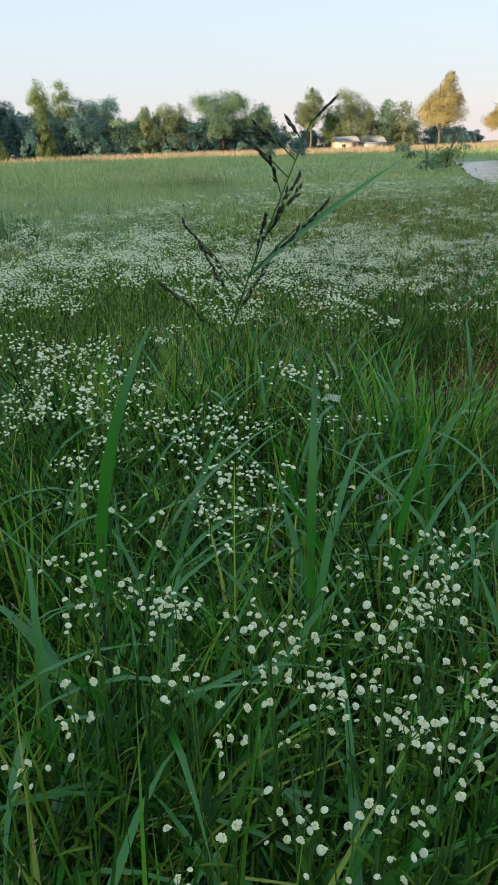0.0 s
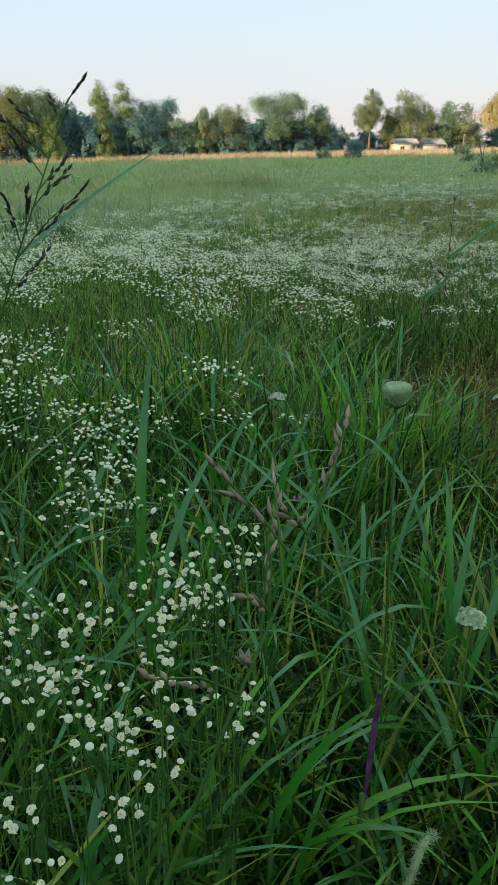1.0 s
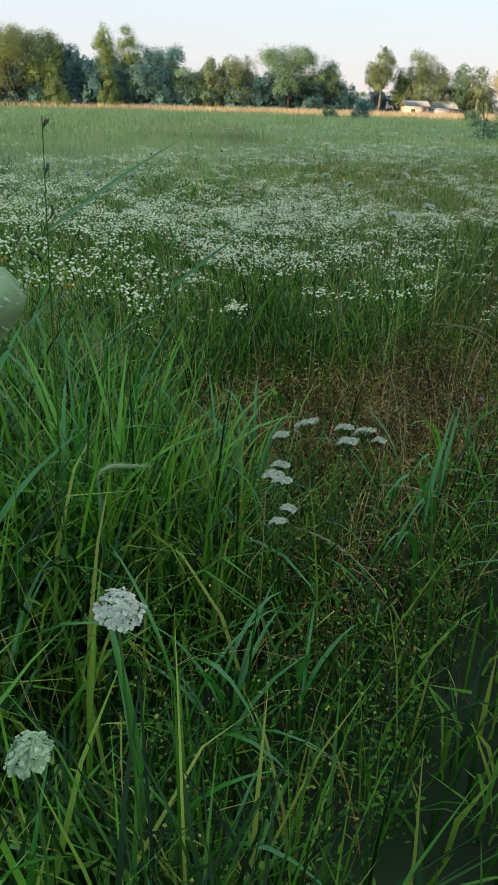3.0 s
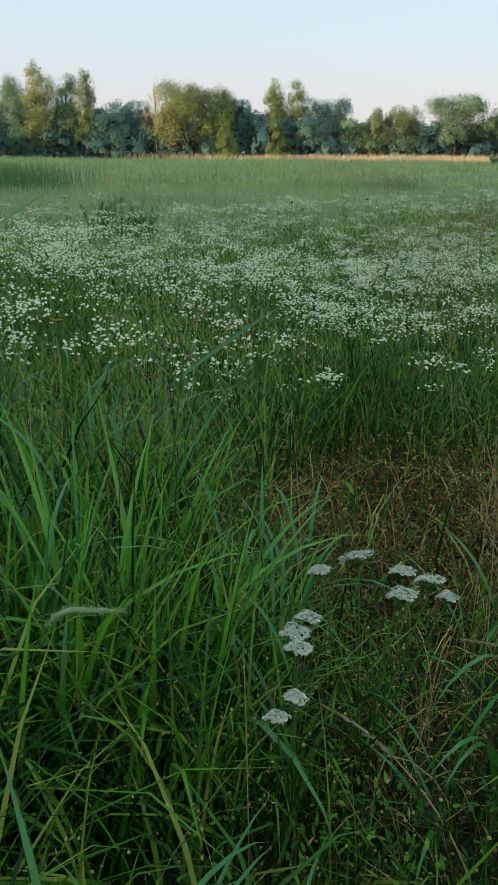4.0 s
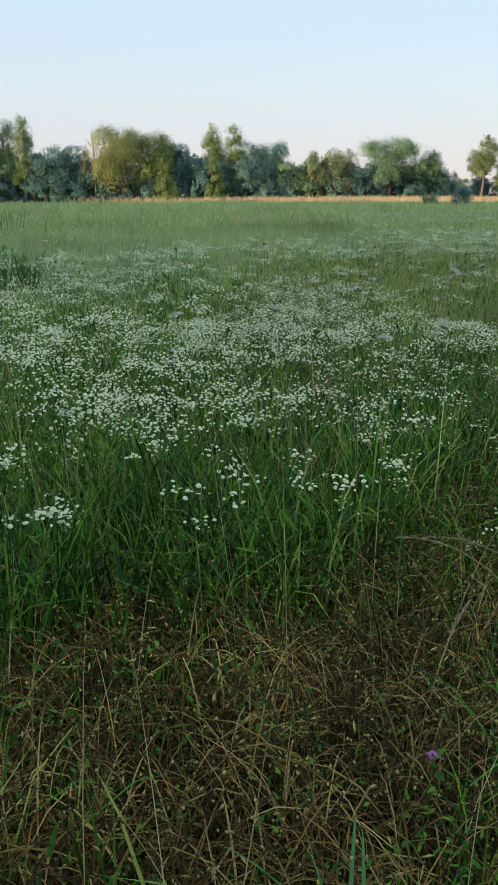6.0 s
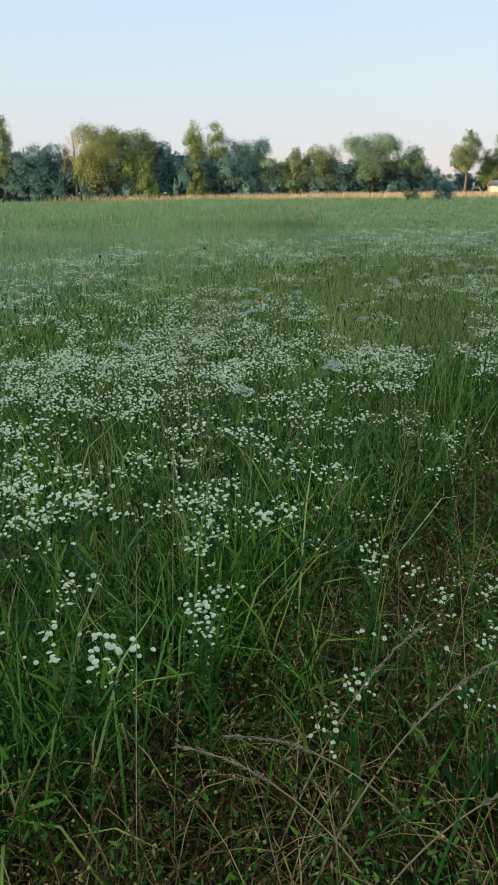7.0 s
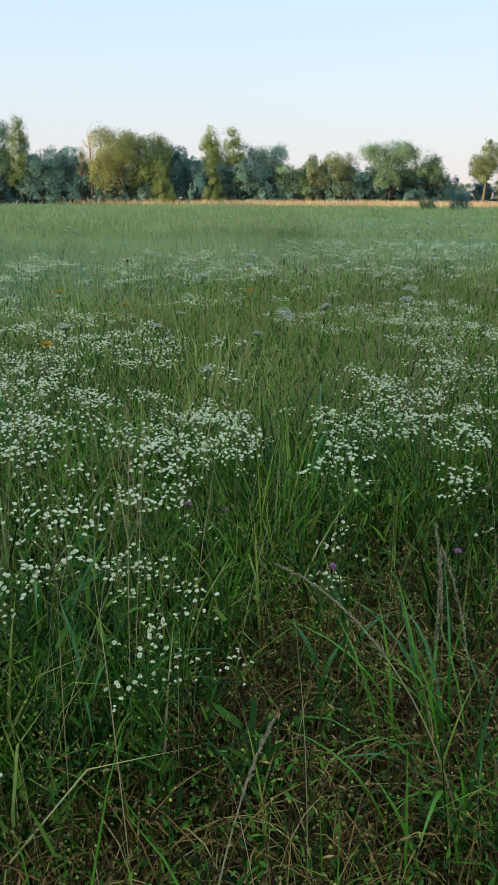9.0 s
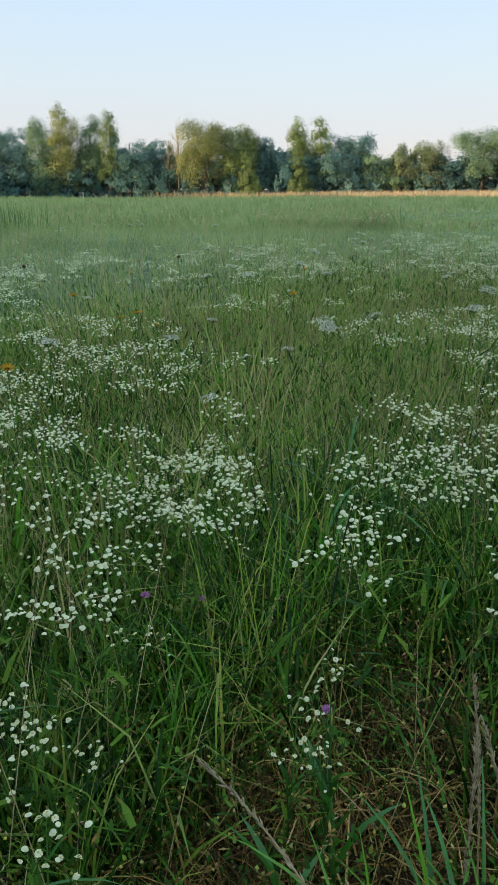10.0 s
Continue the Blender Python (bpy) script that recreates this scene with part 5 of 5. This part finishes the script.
# ---- grass panicles ----
def panicle(x, y, h, az, arms, mat, label, seed, reach=0.1, top=0.35, lean=0.05, flag=True, thick=0.0026):
    """A flowering grass: stem, one flag leaf, side branches set with dark spikelets."""
    r = np.random.default_rng(seed)
    e = thing("grass_panicle", label, "grass plant", "flowering grass", pose(x, y, -0.01))
    pts = np.array([(np.cos(az) * lean * s * s * h, np.sin(az) * lean * s * s * h, h * s) for s in np.linspace(0, 1, 9)])
    part_of("stem", tube(pts, np.linspace(thick, 0.0008, 9), 5), M_STEM, e)
    br, sp, wy = [], [], []
    for k in range(arms):
        s = 1 - top * (k + 0.3) / arms
        root = np.array([np.cos(az) * lean * s * s * h, np.sin(az) * lean * s * s * h, h * s])
        a = r.uniform(0, 6.28)
        ln = reach * (0.45 + 0.9 * (k / arms)) * r.uniform(0.7, 1.2)
        way = np.array([np.cos(a) * 0.75, np.sin(a) * 0.75, 0.75])
        mid_, tip = root + way * ln * 0.5, root + way * ln + [0, 0, -0.1 * ln]
        br.append(tube([root, mid_, tip], [0.0009, 0.0007, 0.0004], 4))
        for q in np.linspace(0.35, 1, int(4 + ln * 50)):
            sp.append(root + (tip - root) * q)
            wy.append(way + r.normal(0, 0.25, 3))
    part_of("branch_spray", join(br), M_STEM, e, kind="stuff")
    part_of("seed_spray", spindles(sp, wy, r.uniform(0.011, 0.019, len(sp)), 0.0023 if mat is M_SPIKE else 0.0018), mat, e, "dark slender spikelets" if mat is M_SPIKE else "rusty brown seeds" if mat is M_RUST else "tan slender spikelets", kind="stuff")
    if flag:
        leaf_part(e, tuple(pts[7]), az, 0.24, 0.014, 0.95, 0.12, M_BROAD, 0.6)


panicle(1.43, 1.84, 1.42, 0.0, 14, M_SPIKE, "tall grass panicle with dark drooping spikelets", 31, 0.10, 0.19, 0.245, True, 0.003)
panicle(1.62, 1.10, 1.19, 0.45, 9, M_SPIKE_TAN, "tan feathery grass panicle beside the track", 32, 0.085, 0.11, 0.3, False, 0.0052)
panicle(2.78, 3.38, 0.97, 0.3, 10, M_SPIKE_TAN, "tan feathery grass panicle above a grass clump", 33, 0.09, 0.2, 0.08)
panicle(2.47, 2.62, 0.9, 1.2, 7, M_SPIKE_TAN, "pale grass panicle in the tall grass", 34, 0.07, 0.2, 0.12)
panicle(4.35, 5.2, 0.75, 5.4, 7, M_SPIKE_TAN, "pale grass panicle in the tall grass", 35, 0.06, 0.2, 0.2, False)
panicle(5.65, 6.79, 0.36, 2.2, 12, M_RUST, "rusty brown dock stalk gone to seed", 37, 0.05, 0.7, 0.12, False)
panicle(5.76, 6.56, 0.30, 1.2, 11, M_RUST, "rusty brown dock stalk gone to seed", 38, 0.045, 0.7, 0.10, False)
panicle(2.62, 2.75, 1.24, 0.0, 4, M_SPIKE, "upright narrow dark grass spike", 36, 0.03, 0.2, 0.02)


def foxtail(x, y, h, az, seed, length=0.10, nod=2.2, mat=None, label="grass stem with a downy nodding pale head", bow=0.05):
    """A grass stem that ends in a nodding bristly head."""
    r = np.random.default_rng(seed)
    e = thing("foxtail", label, "grass plant", "foxtail grass", pose(x, y, -0.01))
    pts, p, th = [], np.array([0.0, 0.0, 0.0]), 0.06
    for k in range(9):
        pts.append(p.copy())
        th += bow
        p = p + np.array([np.cos(az) * np.sin(th), np.sin(az) * np.sin(th), np.cos(th)]) * h / 8
    part_of("stem", tube(pts, np.linspace(0.0026, 0.0014, 9), 5), M_STEM, e)
    hp, p = [], pts[-1].copy()
    for k in range(12):
        hp.append(p.copy())
        th += nod / 5 if k < 5 else 0.0
        p = p + np.array([np.cos(az) * np.sin(th), np.sin(az) * np.sin(th), np.cos(th)]) * length / 11
    hp = np.array(hp)
    rad = 0.0065 * np.sin(np.linspace(0.35, 2.9, 12)) + 0.001
    core = tube(hp, rad * 0.7, 7)
    k = r.integers(0, 12, 420)
    out = r.normal(size=(420, 3))
    out /= np.linalg.norm(out, axis=1)[:, None]
    fur = spindles(hp[k] + out * rad[k][:, None] * 0.4, out + r.normal(0, 0.3, (420, 3)), r.uniform(0.006, 0.012, 420), 0.0006, 3)
    part_of("seed_head", join([core, fur]), mat or M_FUR, e, "downy pale green seed head")
    leaf_part(e, tuple(pts[3]), az + 2.4, h * 0.35, 0.010, 0.4, 1.0, M_BROAD)
    return e


for i, (x, y, h, az, ln, nod) in enumerate([(2.63, 1.80, 0.78, 3.3, 0.2, 2.6), (2.39, 1.80, 0.76, 0.3, 0.06, 1.2), (2.40, 3.27, 0.62, 1.7, 0.12, 0.5), (2.52, 3.0, 0.55, 0.4, 0.13, 1.3), (2.28, 1.62, 0.6, 3.8, 0.09, 2.0),
                                            (4.05, 3.45, 0.36, 3.3, 0.07, 1.4)]):
    foxtail(x, y, h, az, 40 + i, ln, nod)

def straw_arc(x, y, length, az, seed, rise=0.15, bend=1.5, head=0.3, label="arching straw grass stem with a narrow tan seed head", thick=0.0027):
    """One dry stem that arches over, its far end set with small tan spikelets."""
    r = np.random.default_rng(seed)
    e = thing("straw_stem", label, "grass plant", "arching dry grass stems", pose(x, y, -0.01))
    pts, p, th = [], np.zeros(3), rise
    for k in range(15):
        pts.append(p.copy())
        th += bend / 14 * (0.5 + k / 14)
        p = p + np.array([np.cos(az) * np.sin(th), np.sin(az) * np.sin(th), np.cos(th)]) * length / 14
    pts = np.array(pts)
    part_of("stem", tube(pts, np.linspace(thick, 0.0009, 15), 5), M_STRAW, e)
    n = int(head * 330)
    f = 14 * (1 - head * r.random(n))
    i = np.minimum(f.astype(int), 13)
    at = pts[i] + (pts[i + 1] - pts[i]) * (f - i)[:, None]
    way = (pts[i + 1] - pts[i]) / (length / 14)
    part_of("seed_head", spindles(at, way + r.normal(0, 0.22, (n, 3)), r.uniform(0.010, 0.020, n), 0.0019, 4), M_SPIKE_TAN, e, "narrow tan seed head")


for i, (x, y, ln, az, rise, bend, head) in enumerate([(5.56, 6.02, 0.78, 2.4, 0.15, 1.45, 0.4), (4.50, 4.66, 0.62, 2.7, 0.2, 1.6, 0.3), (4.62, 4.80, 0.6, 2.9, 0.3, 1.5, 0.3), (4.30, 4.72, 0.7, 0.5, 0.25, 1.3, 0.35), (4.25, 4.8, 0.66, 0.7, 0.3, 1.2, 0.35),
                                                      (4.36, 4.66, 0.6, 0.3, 0.3, 1.5, 0.3), (5.05, 5.7, 0.55, 1.2, 0.15, 1.4, 0.3), (5.62, 6.5, 0.5, 1.7, 0.05, 0.5, 0.5), (5.58, 6.44, 0.46, 1.4, 0.05, 0.4, 0.5), (5.68, 6.42, 0.48, 2.0, 0.1, 0.6, 0.5),
                                                      (3.4, 2.95, 0.5, 2.6, 0.2, 1.3, 0.3), (3.55, 3.1, 0.48, 0.4, 0.25, 1.4, 0.3), (3.75, 3.3, 0.5, 2.9, 0.2, 1.5, 0.3), (4.9, 5.4, 0.6, 0.2, 0.2, 1.3, 0.3), (4.05, 4.3, 0.5, 1.0, 0.2, 1.5, 0.3)]):
    straw_arc(x, y, ln, az, 140 + i, rise, bend, head)

sheath = thing("purple_stalk", "upright grass stalk wrapped in a purple sheath", "grass plant", "", pose(2.08, 1.66, -0.01))
part_of("stem", tube([(0, 0, 0), (0.01, -0.02, 0.3), (0.015, -0.02, 0.52)], [0.005, 0.0045, 0.004], 6), M_STEM, sheath)
leaf_part(sheath, (0.034, -0.02, 0.69), 3.2, 0.20, 0.0105, 3.06, 0.0, M_PURPLE, 1.57, "sheath", "glossy purple leaf sheath")
leaf_part(sheath, (0.008, -0.015, 0.25), 0.6, 0.36, 0.017, 0.35, 1.2, M_BROAD)


# ---- umbels: wild carrot and yarrow ----
def umbel(r, size, dome, florets, cupped=0.0):
    """A flat or domed head of tiny florets on thin rays, centred on its own foot."""
    rays, fl = [], []
    n = florets
    rad = size * np.sqrt(r.random(n))
    a = r.uniform(0, 6.28, n)
    f = rad / size
    z = dome * (1 - f ** 2) + cupped * f ** 2 + r.normal(0, size * 0.05, n)
    k = np.floor(a / (6.28 / 14))
    z = z + size * 0.16 * np.sin(k * 5.0) * f + size * 0.05 * np.sin(f * 14)
    c = np.stack([rad * np.cos(a), rad * np.sin(a), size * 0.55 + z], 1) + np.stack([np.cos(k * 9), np.sin(k * 7), 0 * k], 1) * size * 0.06
    if cupped > 0:
        q = r.random(n)
        rad = size * np.where(q < 0.75, 0.35 + 0.65 * np.sin(q / 0.75 * 1.75), r.random(n) * 0.9)
        z = np.where(q < 0.75, cupped * 2 * (q / 0.75) - size * 0.3, cupped * 1.6 - size * 0.3) + r.normal(0, 0.001, n)
        c = np.stack([rad * np.cos(a), rad * np.sin(a), size * 0.55 + z], 1) + r.normal(0, size * 0.05, (n, 3))
    nor = np.stack([np.cos(a) * f * 0.6, np.sin(a) * f * 0.6, np.ones(n)], 1) + r.normal(0, 0.25, (n, 3))
    fl = leaf_quads(c, nor, r.uniform(0.0045, 0.008, n) * (0.7 + size * 8) * (0.22 if cupped > 0 else 1.0), 0.95)
    if cupped > 0:
        zs = np.linspace(0, 1, 9)
        bowl, bt = tube([(0, 0, size * 0.2 + cupped * 1.7 * k) for k in zs], size * np.where(zs < 0.95, 0.18 + 0.80 * np.sin(zs * 1.75), 0.8), 22)
        out = 1 + 0.045 * np.cos(np.arange(len(bowl)) * np.pi)
        bowl[:, :2] *= out[:, None]
        fl = join([fl, (bowl, bt)])
    for q in range(14):
        b = q * 6.28 / 14
        rr = size * (0.9 if q % 2 else 0.5)
        rays.append(tube([(0, 0, 0), (rr * 0.55 * np.cos(b), rr * 0.55 * np.sin(b), size * 0.3), (rr * np.cos(b), rr * np.sin(b), size * 0.55 + dome * (1 - (rr / size) ** 2))], [0.0012, 0.0009, 0.0007], 4))
    return fl, join(rays)


def wild_carrot(x, y, h, size, dome, mat, seed, tip=(0, 0), label="", cupped=0.0, florets=420):
    r = np.random.default_rng(seed)
    e = thing("wild_carrot", label or "wild carrot with a flat cream-white flower umbel", "wildflower", "wild carrot in the meadow", pose(x, y, -0.01))
    lean = r.normal(0, 0.03, 2)
    part_of("stem", tube([(lean[0] * s, lean[1] * s, (h - size * 0.5) * s) for s in (0, 0.4, 0.8, 1)], [0.0026, 0.0022, 0.0016, 0.0013], 6), M_STEM, e)
    fl, rays = umbel(r, size, dome, florets * 2 if cupped > 0 else florets, cupped)
    m = Matrix.Translation((lean[0], lean[1], h - size * 0.5)) @ pose(0, 0, 0, tip[0], tip[1], 0)
    top = part_of("umbel", fl, mat, e, "", m)
    part_of("ray_tuft", rays, M_STEM, top, kind="stuff")
    n = 26
    zz = r.uniform(0.1, 0.6, n) * h
    part_of("leaves", blades(np.stack([0 * zz, 0 * zz, zz], 1), r.uniform(0, 6.28, n), r.uniform(0.04, 0.11, n), 0.003, r.uniform(0.5, 1.1, n), r.uniform(0, 0.5, n), 3), M_WEED, e, "feathery divided leaves")
    return e


GB = "wild carrot with a closed pale green cup-shaped umbel"
for i, (x, y, h, sz, dm, mat, tip, lab, cup) in enumerate([
    (2.16, 1.75, 1.06, 0.0185, 0.006, M_UMBEL_GREEN, (0, 0), GB, 0.017), (2.19, 1.62, 0.81, 0.017, 0.010, M_UMBEL_GREEN, (8, 0), GB, 0.0), (2.54, 2.03, 0.95, 0.014, 0.008, M_UMBEL_GREEN, (0, 0), GB, 0.012),
    (2.77, 2.20, 0.82, 0.023, 0.007, M_UMBEL, (16, 10), "", 0.0), (2.67, 2.08, 0.77, 0.019, 0.007, M_UMBEL_GREEN, (12, -14), "", 0.0), (2.73, 1.92, 0.76, 0.021, 0.006, M_UMBEL, (18, 38), "", 0.0),
    (2.68, 1.86, 1.20, 0.024, 0.006, M_UMBEL_GREEN, (0, 10), GB, 0.018), (2.30, 3.22, 0.60, 0.030, 0.008, M_UMBEL, (0, 0), "", 0.0), (4.57, 6.27, 0.71, 0.042, 0.012, M_UMBEL, (10, 0), "", 0.0),
    (5.28, 8.85, 0.69, 0.05, 0.010, M_UMBEL, (25, 25), "", 0.0), (6.43, 10.86, 0.6, 0.06, 0.012, M_UMBEL, (15, 0), "", 0.0)]):
    wild_carrot(x, y, h, sz, dm, mat, 1000 + i, tip, lab, cup)
seedc = wild_carrot(4.17, 5.95, 0.70, 0.032, 0.01, M_UMBEL, 1050, (10, 5), "", 0.0, 260)
r = np.random.default_rng(1051)
for k in range(95):
    t = 3.2 + 20 * r.random() ** 1.6
    x = r.uniform(1.0, 8.5) + (t - 3) * r.uniform(-0.35, 0.45)
    y = float(np.interp(x, WAY_X, WAY_Y)) + t
    if in_pond(np.array([x]), np.array([y]))[0]:
        continue
    ob = copy_thing(seedc, pose(x, y, -0.01, r.normal(0, 7), r.normal(0, 7), r.uniform(0, 360)))
    s = r.uniform(0.85, 1.25)
    ob.scale = (s, s, s * r.uniform(0.85, 1.05))


def yarrow(x, y, heads, seed):
    """Several flat clusters of tiny florets on stiff stems from one root."""
    r = np.random.default_rng(seed)
    e = thing("yarrow", "yarrow with flat dull-white flower clusters", "wildflower", "yarrow by the dead grass", pose(x, y, -0.01))
    for hx, hy, hz, size in heads:
        st = part_of("stem", tube([(0, 0, 0), (hx * 0.35, hy * 0.35, hz * 0.45), (hx, hy, hz - size * 0.55)], [0.0026, 0.0022, 0.0015], 5), M_STEM, e)
        fl, rays = umbel(r, size, 0.009, 560)
        top = part_of("corymb", fl, M_UMBEL, e, "flat dull-white floret cluster", Matrix.Translation((hx, hy, hz - size * 0.55)) @ pose(0, 0, 0, r.normal(-20, 6), r.normal(0, 10), 0))
        part_of("ray_tuft", rays, M_STEM, top, kind="stuff")
    n = 60
    zz = r.uniform(0.03, 0.36, n)
    part_of("leaves", blades(np.stack([r.normal(0, 0.03, n), r.normal(0, 0.03, n), zz], 1), r.uniform(0, 6.28, n), r.uniform(0.04, 0.09, n), 0.005, r.uniform(0.4, 1.1, n), r.uniform(0, 0.6, n), 3), M_WEED, e, "feathery grey-green leaves")


yarrow(3.2, 3.24, [(-0.015, 0.08, 0.52, 0.034), (-0.09, 0.06, 0.50, 0.022), (0.055, 0.0, 0.54, 0.024), (0.10, -0.03, 0.54, 0.03), (0.125, -0.06, 0.53, 0.018), (0.05, -0.06, 0.53, 0.028)], 1100)
yarrow(3.07, 3.10, [(0.016, 0.08, 0.475, 0.023), (-0.005, 0.05, 0.465, 0.027), (0.0, -0.03, 0.49, 0.024), (-0.005, -0.13, 0.475, 0.018), (-0.03, -0.16, 0.46, 0.02)], 1101)


# ---- clover, coneflowers, dock ----
def clover(x, y, h, seed, size=0.010):
    r = np.random.default_rng(seed)
    e = thing("red_clover", "red clover with one round pink flower head", "wildflower", "red clover in the grass", pose(x, y, -0.01))
    part_of("stem", tube([(0, 0, 0), (0.01, 0, h * 0.6), (0.012, 0.0, h)], [0.0018, 0.0016, 0.0013], 5), M_STEM, e)
    d = r.normal(size=(90, 3))
    d /= np.linalg.norm(d, axis=1)[:, None]
    d[:, 2] = np.abs(d[:, 2]) * 1.1 - 0.25
    part_of("flower_head", spindles(d * size * 0.35, d + [0, 0, 0.5], size * r.uniform(0.8, 1.1, 90), size * 0.16), M_PINK, e, "round pink flower head", Matrix.Translation((0.012, 0, h)))
    n = 9
    c = np.stack([r.normal(0, 0.03, n), r.normal(0, 0.03, n), r.uniform(0.3, 0.9, n) * h], 1)
    part_of("leaves", leaf_quads(c, np.stack([r.normal(0, 0.4, n), r.normal(0, 0.4, n), np.ones(n)], 1), r.uniform(0.02, 0.032, n), 0.6), M_WEED, e, "oval dark green leaves")


for i, (x, y, h) in enumerate([(5.04, 7.1, 0.32), (4.93, 7.0, 0.38), (5.35, 6.75, 0.3), (5.72, 6.85, 0.3), (4.02, 4.1, 0.26), (2.2, 2.62, 0.5)]):
    clover(x, y, h, 1200 + i)


def coneflower(x, y, h, seed, size=0.03):
    r = np.random.default_rng(seed)
    e = thing("coneflower", "yellow-orange coneflower with a dark centre", "wildflower", "coneflowers in the meadow", pose(x, y, 0.03))
    part_of("stem", tube([(0, 0, -0.04), (0.01, 0, h * 0.5), (0.0, 0.01, h)], [0.002, 0.0018, 0.0015], 5), M_STEM, e)
    n = 11
    top = Matrix.Translation((0, 0.01, h)) @ pose(0, 0, 0, r.normal(-15, 12), r.normal(0, 12), 0)
    part_of("petals", blades(np.zeros((n, 3)), np.arange(n) * 6.283 / n, size, 0.009, 1.15, 0.4, 3), M_ORANGE, e, "yellow-orange rays", top)
    d = np.random.default_rng(seed).normal(size=(40, 3))
    d /= np.linalg.norm(d, axis=1)[:, None]
    d[:, 2] = np.abs(d[:, 2])
    part_of("cone", spindles(d * 0.003, d, 0.006, 0.0016), M_CONE, e, "dark brown cone", top)


for i, (x, y, h) in enumerate([(4.48, 8.76, 0.7), (4.42, 8.69, 0.69), (4.61, 8.57, 0.68), (3.83, 11.27, 0.7), (3.9, 10.8, 0.66), (4.36, 7.66, 0.7), (5.11, 11.13, 0.66), (5.12, 9.6, 0.68), (2.29, 4.34, 0.7), (2.54, 4.1, 0.66),
                               (1.55, 1.45, 0.52), (4.0, 9.3, 0.7), (3.2, 9.0, 0.7), (1.9, 5.6, 0.7)]):
    coneflower(x, y, h, 1300 + i)


def spent_head(x, y, h, seed):
    """A lone dark seed head on a thin stem."""
    e = thing("thistle", "dark spent thistle head on a thin stem", "wildflower", "spent heads above the grass", pose(x, y, -0.01))
    part_of("stem", tube([(0, 0, 0), (0.01, 0, h * 0.5), (0.0, 0.01, h)], [0.003, 0.0025, 0.002], 5), M_STEM, e)
    d = np.random.default_rng(seed).normal(size=(60, 3))
    d /= np.linalg.norm(d, axis=1)[:, None]
    part_of("seed_head", spindles(d * 0.005, d, 0.012, 0.003), M_CONE, e, "", Matrix.Translation((0, 0.01, h)))


spent_head(2.93, 11.2, 0.70, 1390)
spent_head(3.9, 12.4, 0.68, 1391)


def leafy_plant(x, y, h, w, seed, label, mat=None, count=260, size=(0.05, 0.13)):
    """A bushy upright weed: several stems hung with pointed leaves."""
    r = np.random.default_rng(seed)
    e = thing("leafy_weed", label, "weed", "bushy weeds in the field", pose(x, y, -0.01))
    roots = []
    for k in range(14):
        a, s = r.uniform(0, 6.28), w * np.sqrt(r.random())
        tip = np.array([s * np.cos(a), s * np.sin(a), h * r.uniform(0.7, 1.0)])
        part_of("stem", tube([tip * [0.3, 0.3, 0], tip * [0.7, 0.7, 0.5], tip], [0.006, 0.005, 0.002], 5), M_STEM, e)
        roots.append(tip)
    roots = np.array(roots)[r.integers(0, 14, count)]
    f = r.uniform(0.2, 1, count)[:, None]
    part_of("leaves", blades(roots * np.concatenate([0.3 + 0.7 * f, 0.3 + 0.7 * f, f], 1), r.uniform(0, 6.28, count), r.uniform(*size, count), r.uniform(0.012, 0.03, count), r.uniform(0.4, 1.1, count), r.uniform(0.1, 0.8, count), 3), mat or M_WEED, e, "pointed dark green leaves")


leafy_plant(0.4, 13.2, 0.66, 0.42, 1400, "dark bushy weed clump standing above the grass", M_REED)
leafy_plant(0.1, 13.4, 0.6, 0.35, 1401, "dark bushy weed clump standing above the grass", M_REED)
leafy_plant(0.75, 13.1, 0.55, 0.28, 1402, "dark bushy weed clump standing above the grass", M_REED)
leafy_plant(4.72, 4.93, 0.26, 0.07, 1403, "broad-leaved weed low in the grass", None, 24, (0.05, 0.08))
leafy_plant(5.16, 6.15, 0.26, 0.06, 1404, "broad-leaved weed low in the grass", None, 20, (0.05, 0.09))

x, y = np.random.default_rng(1501).normal(-8.2, 1.7, 3500), np.random.default_rng(1502).normal(27.5, 1.6, 3500)
rr = np.random.default_rng(1503)
stuff("reeds", [blades(seat(x, y), rr.uniform(0, 6.28, 3500), rr.uniform(0.6, 1.05, 3500), 0.022, np.abs(rr.normal(0, 0.1, 3500)), rr.gamma(2, 0.2, 3500), 3)], M_REED, "stand of taller dark green grass in the field", "tall grass")
